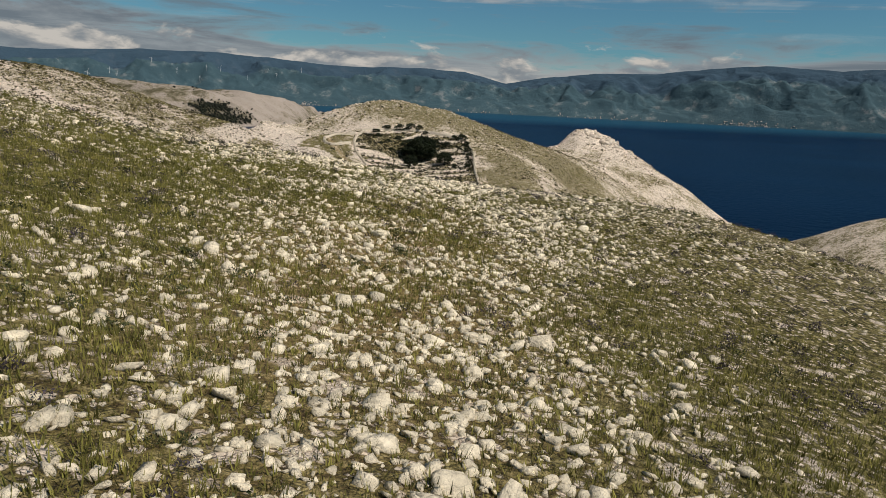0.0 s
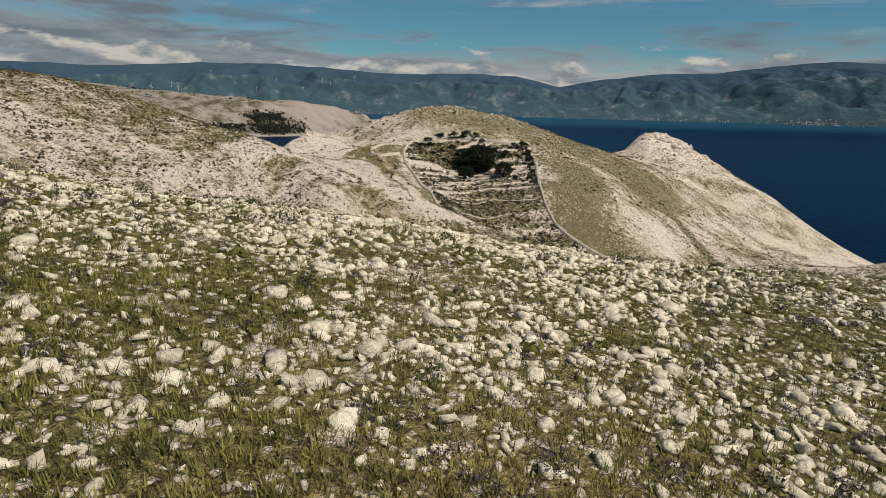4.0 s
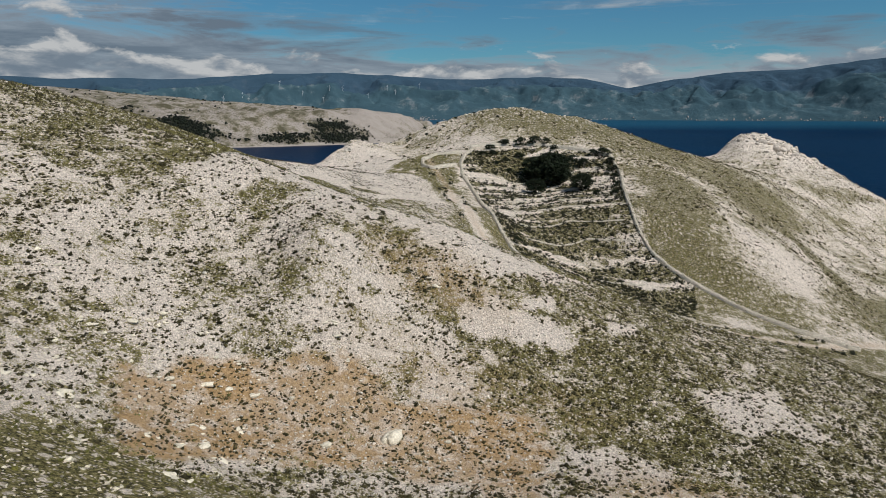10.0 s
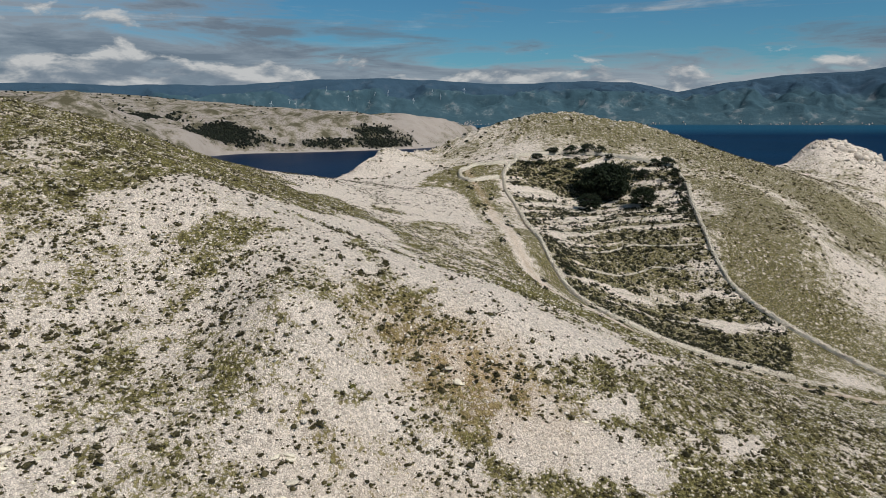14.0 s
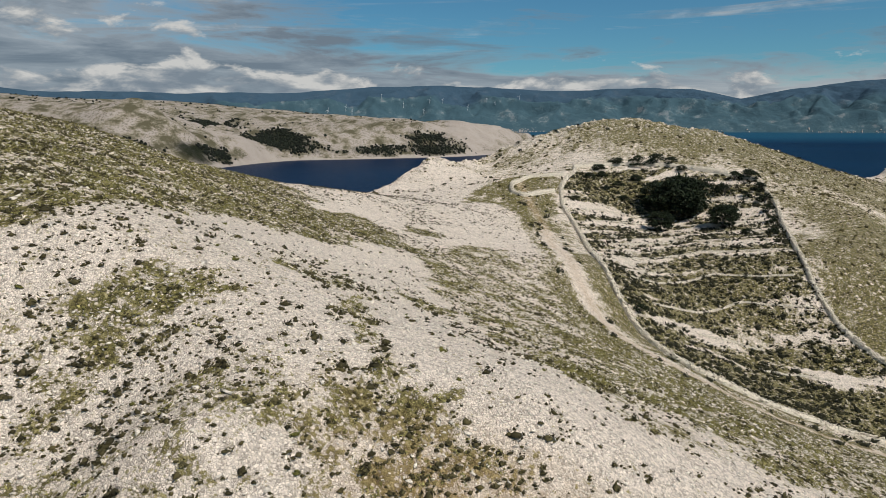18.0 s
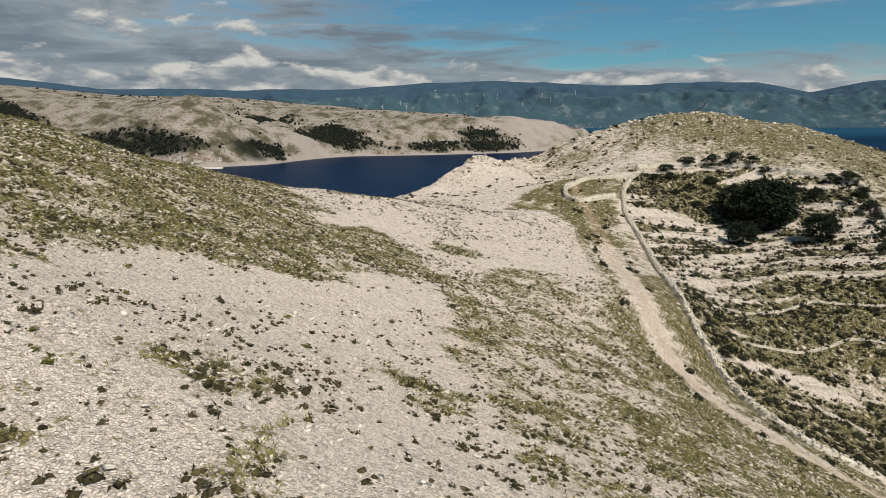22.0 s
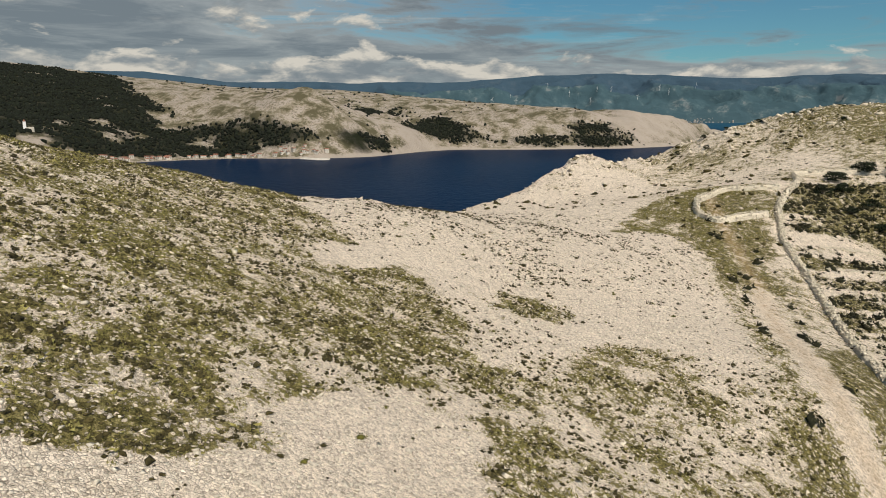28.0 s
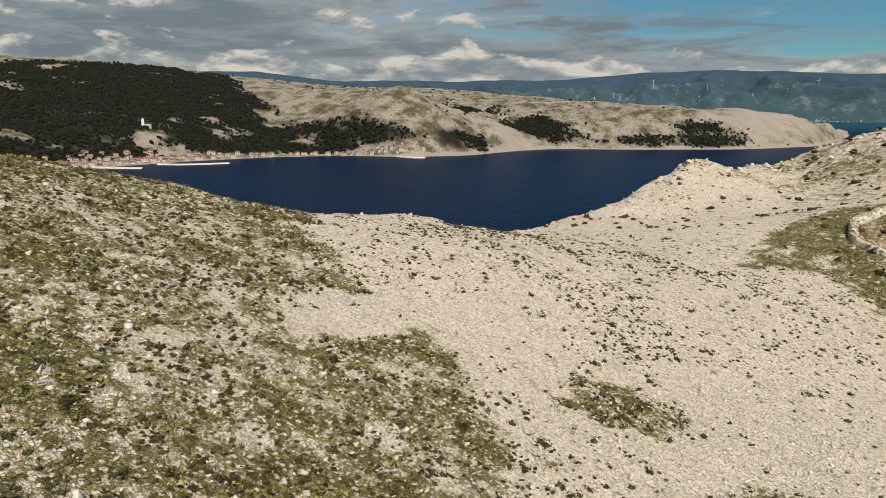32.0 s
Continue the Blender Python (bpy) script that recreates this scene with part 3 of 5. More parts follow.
def zoned(x, y):
    """Turf and shrubs, from 0 to 1, on the slopes between the gully and the saddle."""
    x, y = np.asarray(x, float), np.asarray(y, float)
    wx = x + 3.4 * (layered(x, y, 4.5, 601, 3, 0.6) - 0.5) + 1.2 * (value_noise(x, y, 0.7, 611) - 0.5)
    wy = y + 3.4 * (layered(x, y, 4.5, 621, 3, 0.6) - 0.5) + 1.2 * (value_noise(x, y, 0.7, 631) - 0.5)
    turf = np.full(x.shape, 0.17) + 0.24 * np.clip((122 - y) / 10, 0, 1)
    shrub = 0.24 + np.clip(layered(x * 0.6, y, 4, 641, 4, 0.7) * 3.6 - 1.7, -0.16, 0.6) + 0.42 * np.clip((123 - y) / 9, 0, 1) + 0.3 * blob(x, y, -50, 108, 20, 18)
    shrub = shrub * np.where(y > 176, 0.75, 1)
    for t, b, ring in ZONES:
        m = inside(wx, wy, ring)
        turf, shrub = np.where(m, t, turf), np.where(m, b, shrub)
    streak = layered(x * 0.30 + y * 0.55, x * 1.7 - y * 0.85, 4.2, 651, 4, 0.62) - 0.5
    clots = layered(x, y, 2.2, 671, 3, 0.7) - 0.5
    turf = turf + (0.5 * streak + 1.15 * clots + 0.4 * (value_noise(x, y, 0.7, 661) - 0.5)) * np.clip(turf * 2.2, 0.12, 1)
    turf = turf + 0.5 * np.clip(1 - np.abs(along(x, y, TRACK) - 3.0) / 2.6, 0, 1)
    return np.clip(turf, 0, 1), np.clip(shrub, 0, 1)


DRY_GULLY = [(44, 300), (49, 288), (54, 276), (60, 254), (61, 236), (63, 224), (72, 226)]


def green_cover(x, y):
    """How much turf covers the rubble, from 0 (bare) to 1."""
    g = np.full(np.shape(x), 0.36)
    near = np.clip((96 - y) / 12, 0, 1)
    g = g + near * (0.56 - 0.12 * np.clip((y - 24) / 14, 0, 1) + 0.14 * np.clip((x - 4) / 8, 0, 1) + 0.10 * np.clip((-9 - x) / 8, 0, 1))
    for value, *shape in (
            (0.26, -45, 288, 38, 30, 0), (-0.2, -46, 100, 14, 12, 0), (0.44, 20, 290, 36, 40, 0), (0.30, -20, 298, 26, 24, 0), (0.34, 50, 265, 7, 42, -22), (-0.28, 42, 246, 8, 22, -35), (0.36, 20, 226, 10, 36, -8), (0.34, 28, 200, 18, 12, -20),
            (-0.18, 96, 320, 30, 48, 30), (-0.36, 40, 219, 15, 13, -20), (-0.25, 30, 262, 12, 16, -20), (-0.10, 72, 290, 14, 40, -30), (0.8, 97, 230, 26, 7, 4), (0.16, -55, 248, 8, 24, 0), (-0.2, 88, 392, 28, 24, 0), (0.10, 34, 240, 14, 40, -12), (0.36, 62, 212, 26, 10, 40), (0.25, 90, 225, 30, 14, 10), (-0.3, -64, 250, 22, 14, 40), (-0.2, -66, 215, 18, 14, 0),
            (0.4, -39.5, 237, 6, 6, 0), (0.18, -38, 222, 6, 14, 30), (0.15, 30, 100, 60, 40, 0), (0.34, 44, 96, 40, 26, 0), (0.14, 95, 330, 60, 80, 20), (0.25, 150, 222, 60, 30, 0), (0.14, 26, 236, 20, 40, -12), (0.2, 70, 300, 50, 60, 0)):
        g = g + value * blob(x, y, *shape)
    g = g + 0.6 * np.clip(1.7 - along(x, y, WEST_WALL[7:]) / 5, 0, 1) + 0.5 * np.clip(1.3 - along(x, y, DRY_GULLY) / 3.5, 0, 1)
    walled = inside(x, y, ENCLOSURE)
    v = y - np.where(x < -6, 0.95 * (x + 6), 0.1 * (x + 6)) + 2.0 * (layered(x, y, 14, 66, 2) - 0.5)
    bands = 0.5 + 0.5 * np.sin(v * 2 * math.pi / 6.3)
    bands = 0.08 + 0.24 * np.clip(bands * 1.8 - 0.4, 0, 1) + 1.5 * (layered(x * 0.45, v * 1.4, 7, 60, 4, 0.6) - 0.5)
    inner = 0.25 + bands + 1.3 * blob(x, y, -25, 253, 12, 9) + 0.45 * blob(x, y, -4, 208, 15, 8, 17) + 0.42 * blob(x, y, 0, 188, 20, 9, 12) + 0.45 * blob(x, y, 9, 186, 18, 9)
    inner = inner + 0.18 - 0.46 * np.clip((np.cos(v * 2 * math.pi / 6.3) - 0.78) * 8, 0, 1)
    inner = inner - 0.7 * blob(x, y, -4.5, 194, 6, 2.0, 45) - 0.6 * blob(x, y, 10.5, 195, 6, 1.8, -5) - 0.08 * blob(x, y, -8, 230, 20, 9, 10) - 0.12 * blob(x, y, -18, 238, 9, 8, 40)
    g = np.where(walled, inner, g)
    g = 0.42 + (g - 0.42) * 0.85 + 0.95 * (layered(x, y, 9, 71, 5, 0.72) - 0.5) + 0.3 * (layered(x, y, 2.4, 77, 3) - 0.5)
    g = 0.5 + (g - 0.5) * 1.5
    wx, wy = x + 14 * (layered(x, y, 9, 681, 4, 0.65) - 0.5), y + 14 * (layered(x, y, 9, 686, 4, 0.65) - 0.5)
    g = np.where(inside(wx, np.where(y > 160, y, wy), HILLSIDE) & ~walled, zoned(x, y)[0], g)
    g = g - 0.18 * rocky(x, y) - 0.7 * slabs(x, y)
    g = g - 0.8 * np.clip(0.95 - along(x, y, TRACK), 0, 1) * np.clip((212 - y) / 8, 0.25, 1)
    return np.clip(g, 0, 1)


def soil_cover(x, y):
    x, y = np.asarray(x, float), np.asarray(y, float)
    wx, wy = x + 5 * (layered(x, y, 4, 691, 3, 0.6) - 0.5), y + 5 * (layered(x, y, 4, 692, 3, 0.6) - 0.5)
    s = 0.95 * inside(wx, wy, SOIL) + 0.4 * blob(x, y, -2, 20, 5, 14) + 0.6 * blob(x, y, 2, 98, 5, 4) + 0.35 * blob(x, y, -12, 108, 10, 4) + 0.5 * blob(x, y, -17, 118, 6, 3)
    s = s + 0.42 * np.clip(1.2 - along(x, y, TRACK), 0, 1)
    return np.clip(s * (0.62 + 0.75 * layered(x, y, 5, 90, 3)), 0, 1)


def mesh_from(name, verts, faces, mat, smooth=False, attributes=None):
    """A mesh of triangles or quads from arrays."""
    verts, faces = np.asarray(verts, np.float32), np.asarray(faces, np.int32)
    m = bpy.data.meshes.new(name)
    m.vertices.add(len(verts))
    m.vertices.foreach_set("co", verts.ravel())
    m.loops.add(faces.size)
    m.loops.foreach_set("vertex_index", faces.ravel())
    m.polygons.add(len(faces))
    m.polygons.foreach_set("loop_start", np.arange(0, faces.size, faces.shape[1], dtype=np.int32))
    if smooth:
        m.polygons.foreach_set("use_smooth", np.ones(len(faces), bool))
    for key, values in (attributes or {}).items():
        a = m.attributes.new(key, "FLOAT", "POINT")
        a.data.foreach_set("value", np.asarray(values, np.float32).ravel())
    m.materials.append(mat)
    m.update(calc_edges=True)
    return m


def sheet(xs, ys):
    """Quads of a lattice of len(ys) rows."""
    nx, ny = len(xs), len(ys)
    k = (np.arange(ny - 1)[:, None] * nx + np.arange(nx - 1)[None, :]).ravel()
    return np.stack([k, k + 1, k + nx + 1, k + nx], 1)


def steps(*spans):
    """Coordinates over spans of (start, end, step)."""
    out = [np.arange(a, b, s) for a, b, s in spans] + [[spans[-1][1]]]
    return np.concatenate(out)


xs = steps((-140, -96, 3), (-96, -45, 1.0), (-45, 30, 0.75), (30, 110, 1.6), (110, 240, 3.5))
ys = steps((-90, -5, 4), (-5, 75, 0.6), (75, 200, 0.9), (200, 275, 1.2), (275, 470, 2.2))
gx, gy = np.meshgrid(xs, ys)
gz = ground(gx, gy)
land = new("ground", mesh_from("ground", np.stack([gx, gy, gz], -1).reshape(-1, 3), sheet(xs, ys), LAND, True,
                               {"green": green_cover(gx, gy), "soil": soil_cover(gx, gy),
                                "heath": np.clip(np.maximum.reduce([(gy - 182) / 12, (gx - 22) / 10, (-62 - gx) / 10]), 0, 1)}))


def surface(x, y):
    """Height of the ground mesh itself, between its corners."""
    x, y = np.asarray(x, float), np.asarray(y, float)
    i = np.clip(np.searchsorted(xs, x) - 1, 0, len(xs) - 2)
    j = np.clip(np.searchsorted(ys, y) - 1, 0, len(ys) - 2)
    u, v = (x - xs[i]) / (xs[i + 1] - xs[i]), (y - ys[j]) / (ys[j + 1] - ys[j])
    return (gz[j, i] * (1 - u) + gz[j, i + 1] * u) * (1 - v) + (gz[j + 1, i] * (1 - u) + gz[j + 1, i + 1] * u) * v


tagged(land, "stony karst hillside of pale limestone rubble and thin olive turf", "hillside", kind="structure")

# ---- sea: level near the island, lifting a little far off so that its far edge meets the distant shore ----
rings = steps((0, 400, 200), (400, 3000, 260), (3000, 4700, 170))
turns = np.radians(np.arange(-180, 181, 5))
sr, st = np.meshgrid(rings, turns)
sea_z = 27 * np.clip((sr - 2300) / 2000, 0, 2) ** 1.5
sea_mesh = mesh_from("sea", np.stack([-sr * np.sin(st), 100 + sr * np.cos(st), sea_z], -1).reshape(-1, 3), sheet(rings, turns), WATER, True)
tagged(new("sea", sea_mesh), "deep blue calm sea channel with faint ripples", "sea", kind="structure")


# ---- peninsula across the bay: a long bare ridge above a curved shore ----
SHORE = [(-760, 250), (-843, 428), (-872, 600), (-869, 715), (-822, 821), (-735, 868), (-690, 960), (-712, 1120), (-700, 1225), (-590, 1305), (-445, 1465), (-370, 1700), (-390, 2000), (-405, 2230)]
CREST = [(-1700, 250, 176), (-1750, 600, 178), (-1600, 830, 168), (-1500, 1080, 149), (-1420, 1350, 131), (-1350, 1650, 135), (-1150, 1880, 109), (-900, 2030, 75), (-640, 2140, 46), (-440, 2230, 20)]


def resample(line, n):
    p = np.array(line, float)
    d = np.r_[0, np.cumsum(np.hypot(*np.diff(p[:, :2], axis=0).T))]
    s = np.linspace(0, d[-1], n)
    return np.stack([np.interp(s, d, p[:, k]) for k in range(p.shape[1])], 1)


def soften(p, rounds):
    for _ in range(rounds):
        p[1:-1] = (p[:-2] + 2 * p[1:-1] + p[2:]) / 4
    return p


PEN_N, PEN_M = 260, 90
shore, crest = soften(resample(SHORE, PEN_N), 12), soften(resample(CREST, PEN_N), 30)
f = np.linspace(-0.06, 1.5, PEN_M)[None, :]
px = shore[:, 0:1] + (crest[:, 0:1] - shore[:, 0:1]) * f
py = shore[:, 1:2] + (crest[:, 1:2] - shore[:, 1:2]) * f


def peninsula_height(px, py, f, top):
    """A steep craggy foot and a long even slope to the crest; behind the town a level step and a wooded mountainside.
    """
    i = np.linspace(0, 1, len(px))[:, None]
    s = np.clip(f, 0, 1)
    town = np.clip((0.33 - i) / 0.05, 0, 1)
    foot = np.minimum(38, top * 0.5) * (0.35 + 1.3 * layered(px, py, 260, 205, 3))
    open_side = foot * (1 - np.exp(-s / 0.06)) + (top - foot) * s ** 0.9
    wooded = top * np.clip((s - 0.05) / 0.95, 0, 1) ** 0.86 + 6 * np.clip(s * 20, 0, 1)
    z = open_side * (1 - town) + wooded * town
    z = z + 42 * np.exp(-((i - 0.36) / 0.045) ** 2 - ((s - 0.20) / 0.13) ** 2) + 16 * np.exp(-((i - 0.43) / 0.02) ** 2 - ((s - 0.05) / 0.05) ** 2)
    gully = np.abs(layered(i * 3400 + 60 * layered(px, py, 200, 207, 2), f * 420, 130, 250, 5, 0.6) - 0.5) * 2
    ridged = np.abs(layered(px, py, 300, 200, 5, 0.6) - 0.5) * 2
    flank = np.clip(s * 9, 0, 1) * np.clip(1 - s, 0, 1)
    z = z + flank * (34 * (0.28 - gully) * (1 - 0.5 * town) + 30 * (0.3 - ridged)) + 2.5 * (layered(px, py, 40, 260, 3) - 0.5) * np.clip(f * 9, 0, 1)
    z = np.where(f > 1, top - 60 * (f - 1), z)
    return np.where(f < 0, f * 150, np.maximum(z, 1.5 + 8 * s))


pz = peninsula_height(px, py, f, crest[:, 2:3])


def wood_cover(i, u, x, y):
    """Pine woods on the mountainside above the town and along its foot: i along the shore, u up to the crest."""
    n = layered(x, y, 60, 500, 5, 0.62)
    right = 0.265 + 0.08 * u + 0.05 * (layered(x, y, 200, 505, 3) - 0.5)
    left = 0.2 * np.clip((u - 0.6) / 0.4, 0, 1)
    slope = np.clip((right - i) * 60, 0, 1) * np.clip((i - left) * 40, 0, 1) * np.clip((0.97 - u) * 20, 0, 1) * np.clip((u - 0.04) * 40, 0, 1)
    foot = np.clip((0.35 - i) * 40, 0, 1) * np.clip((0.30 - 2.3 * np.clip(i - 0.252, 0, 1) + 0.12 * (layered(x, y, 110, 507, 3) - 0.5) - u) * 24, 0, 1) * np.clip((u - 0.03) * 60, 0, 1)
    open_ground = 0.31
    return np.clip(np.maximum(slope, foot) * np.clip((n - open_ground) * 14, 0, 1), 0, 1)


def shore_wood(i, u, x, y):
    """Pine groves above the far beach and in the hollow of the plateau."""
    n = layered(x, y, 90, 520, 4)
    groves = np.exp(-((i - 0.487) / 0.03) ** 2 - ((u - 0.07) / 0.05) ** 2) + np.exp(-((i - 0.60) / 0.06) ** 2 - ((u - 0.022) / 0.014) ** 2)
    groves = groves + 1.2 * np.exp(-((i - 0.455) / 0.04) ** 2 - ((u - 0.30) / 0.045) ** 2) + np.exp(-((i - 0.365) / 0.013) ** 2 - ((u - 0.03) / 0.02) ** 2) + 0.6 * np.exp(-((i - 0.63) / 0.025) ** 2 - ((u - 0.07) / 0.025) ** 2) + 0.7 * np.exp(-((i - 0.395) / 0.012) ** 2 - ((u - 0.02) / 0.02) ** 2)
    ragged = layered(x, y, 38, 530, 4, 0.65)
    return np.clip(groves * 2.6 - 0.2 + 3.0 * (ragged - 0.55), 0, 1) * np.clip(groves * 6, 0, 1) * np.clip((n - 0.30) * 8, 0.05, 1) + 0.012 * np.clip((n - 0.4) * 6, 0, 1)


along_shore = np.linspace(0, 1, PEN_N)[:, None]
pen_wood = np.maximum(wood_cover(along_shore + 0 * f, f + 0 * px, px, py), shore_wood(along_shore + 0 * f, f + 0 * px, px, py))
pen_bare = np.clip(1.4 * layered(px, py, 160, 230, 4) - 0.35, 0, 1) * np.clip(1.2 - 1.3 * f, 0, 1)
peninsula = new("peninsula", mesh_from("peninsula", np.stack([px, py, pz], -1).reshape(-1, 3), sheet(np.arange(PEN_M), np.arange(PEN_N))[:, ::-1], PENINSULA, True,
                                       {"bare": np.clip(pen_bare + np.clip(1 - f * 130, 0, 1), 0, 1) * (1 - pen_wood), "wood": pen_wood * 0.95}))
tagged(peninsula, "long bare limestone peninsula across the bay with scrub patches", "peninsula", kind="structure")

# ---- mainland: mountain wall past the channel ----
MAIN_SKY = [(62, 3.0), (56, 3.1), (50, 2.4), (44, 2.55), (40, 2.45), (36, 2.6), (33, 2.55), (29, 2.75), (25, 3.1), (20, 3.25), (15, 3.05), (11, 2.8), (7.5, 2.75), (3, 2.9), (-1, 2.8), (-4.6, 1.95),
            (-8, 2.6), (-12, 3.05), (-17, 3.2), (-21, 3.7), (-25, 4.0), (-30, 3.7), (-36, 4.1), (-44, 4.4), (-55, 4.2)]
bearings = np.radians(np.linspace(70, -60, 720))
sky_line = np.interp(-np.degrees(bearings), [-a for a, _ in MAIN_SKY], [e for _, e in MAIN_SKY])
depth = np.linspace(0, 1, 64)
mb, md = np.meshgrid(bearings, depth, indexing="ij")
dist = 4150 + 480 * md
mx, my = -np.sin(mb) * dist - 15, np.cos(mb) * dist + 90
crest_z = 67 + np.tan(np.radians(sky_line))[:, None] * 4630
along_range = mb * 4400 + 260 * (layered(mx, my, 500, 305, 2) - 0.5)
folds = np.abs(layered(along_range, md * 800 + 160 * layered(mx, my, 420, 306, 2), 330, 300, 5, 0.56) - 0.5) * 2.4
lift = np.where(md < 0.45, md / 0.45 * 0.62, 0.62 + 0.38 * np.clip((md - 0.45) / 0.55, 0, 1) ** 1.3)
mz = 24 + (crest_z - 24) * lift - np.sin(np.pi * np.clip(md, 0, 1)) * 150 * (folds - 0.25)
mz = mz + (layered(mx, my, 150, 310, 4) - 0.5) * 14 * np.clip(md * 8, 0, 1)
bare_main = np.clip((0.26 - folds) * 5, 0, 1) * np.clip(1.25 - 2.2 * md, 0, 1) * np.clip(layered(mx, my, 400, 330, 2) * 3 - 0.9, 0, 1) * 0.42
# bluer haze painted over the upper range, carried by the wood attribute
high_haze = 0.85 * np.clip((md + 0.25 * (layered(mx, my, 700, 340, 3) - 0.5) - 0.5) * 9, 0, 1)
mainland = new("mainland", mesh_from("mainland", np.stack([mx, my, mz], -1).reshape(-1, 3), sheet(depth, bearings)[:, ::-1], MAINLAND, True, {"bare": bare_main, "wood": high_haze}))
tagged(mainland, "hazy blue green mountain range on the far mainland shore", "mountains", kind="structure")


# ---- helpers for things ----
rng = np.random.default_rng(7)


def icosphere(level):
    bm = bmesh.new()
    bmesh.ops.create_icosphere(bm, subdivisions=level, radius=1.0)
    v = np.array([p.co[:] for p in bm.verts])
    f = np.array([[p.index for p in q.verts] for q in bm.faces])
    bm.free()
    return v, f


ICO_1 = icosphere(1)
OCTA = (np.array([(1, 0, 0), (0, 1, 0), (-1, 0, 0), (0, -1, 0), (0, 0, 1), (0, 0, -1)], float), np.array([(0, 1, 4), (1, 2, 4), (2, 3, 4), (3, 0, 4), (1, 0, 5), (2, 1, 5), (3, 2, 5), (0, 3, 5)]))


def boulder_shape(seed, points):
    """An angular limestone lump: the hull of points strewn over a flattened block."""
    r = np.random.default_rng(seed)
    p = r.normal(size=(points, 3))
    p /= np.linalg.norm(p, axis=1)[:, None]
    p = p / np.abs(p).max(1)[:, None] ** 0.55 * r.uniform(0.8, 1.05, (points, 1))
    p[:, 2] = np.clip(p[:, 2], -0.6, r.uniform(0.45, 0.8))
    p = p * (r.uniform(0.75, 1.25), r.uniform(0.65, 1.0), r.uniform(0.6, 0.95)) * 0.95
    bm = bmesh.new()
    for q in p:
        bm.verts.new(q)
    bmesh.ops.convex_hull(bm, input=bm.verts[:], use_existing_faces=False)
    loose = [q for q in bm.verts if not q.link_faces]
    bmesh.ops.delete(bm, geom=loose, context="VERTS")
    bm.verts.index_update()
    v = np.array([q.co[:] for q in bm.verts])
    f = np.array([[q.index for q in g.verts] for g in bm.faces])
    bm.free()
    return v, f


def bush_shape(seed, leaves, spread=0.42):
    """A cushion of small leaf clumps: triangles strewn through a flattened dome."""
    r = np.random.default_rng(seed)
    d = r.normal(size=(leaves, 3))
    d /= np.linalg.norm(d, axis=1)[:, None]
    d[:, 2] = np.abs(d[:, 2])
    lumps = 1 + 0.3 * np.sin(5 * d[:, 0] + seed) * np.cos(4 * d[:, 1] - seed)
    c = d * (r.uniform(0.55, 1.0, leaves) * lumps)[:, None] * (1, 1, 0.75)
    a, b = r.normal(size=(leaves, 3)), r.normal(size=(leaves, 3)) + (0, 0, 0.4)
    a, b = a / np.linalg.norm(a, axis=1)[:, None], b / np.linalg.norm(b, axis=1)[:, None]
    s = r.uniform(0.6, 1.2, leaves)[:, None] * spread
    v = np.stack([c + a * s, c - a * s * 0.6 + b * s * 0.5, c - b * s * 0.8], 1).reshape(-1, 3)
    v[:, 2] = np.maximum(v[:, 2], -0.05)
    return v, np.arange(leaves * 3).reshape(-1, 3)


def cushion_shape(seed, leaves=16):
    """A dwarf shrub: a small lumpy core bristling with narrow leaf clumps."""
    r = np.random.default_rng(seed)
    v, f = ICO_1
    core = v * r.uniform(0.6, 0.95, (len(v), 1)) * (r.uniform(0.8, 1.2), r.uniform(0.8, 1.2), 0.62)
    d = r.normal(size=(leaves, 3))
    d /= np.linalg.norm(d, axis=1)[:, None]
    d[:, 2] = np.abs(d[:, 2]) * 0.8 + 0.25
    a = np.cross(d, r.normal(size=(leaves, 3)))
    a /= np.linalg.norm(a, axis=1)[:, None]
    c = d * r.uniform(0.45, 0.72, (leaves, 1)) * (1, 1, 0.5)
    w = r.uniform(0.12, 0.24, (leaves, 1))
    lv = np.stack([c - a * w, c + a * w, c + d * r.uniform(0.2, 0.42, (leaves, 1))], 1).reshape(-1, 3)
    return np.concatenate([core, lv]), np.concatenate([f, np.arange(leaves * 3).reshape(-1, 3) + len(v)])


def heath_shape(seed, leaves):
    """A low rounded shrub: an uneven core hidden under many short leaf clumps."""
    r = np.random.default_rng(seed)
    v, f = OCTA
    core = v * r.uniform(0.6, 0.95, (len(v), 1)) * (r.uniform(0.75, 1.25), r.uniform(0.75, 1.1), 0.55)
    d = r.normal(size=(leaves, 3))
    d /= np.linalg.norm(d, axis=1)[:, None]
    d[:, 2] = np.abs(d[:, 2])
    c = d * r.uniform(0.5, 0.95, (leaves, 1)) * (1, 1, 0.62)
    a = np.cross(d, r.normal(size=(leaves, 3)))
    a /= np.linalg.norm(a, axis=1)[:, None]
    b = np.cross(a, d) + r.normal(0, 0.5, (leaves, 3))
    w = r.uniform(0.14, 0.30, (leaves, 1))
    lv = np.stack([c - a * w, c + a * w, c + b * w * 1.3 + d * 0.08], 1).reshape(-1, 3)
    lv[:, 2] = np.maximum(lv[:, 2], -0.1)
    return np.concatenate([core, lv]), np.concatenate([f, np.arange(leaves * 3).reshape(-1, 3) + len(v)])


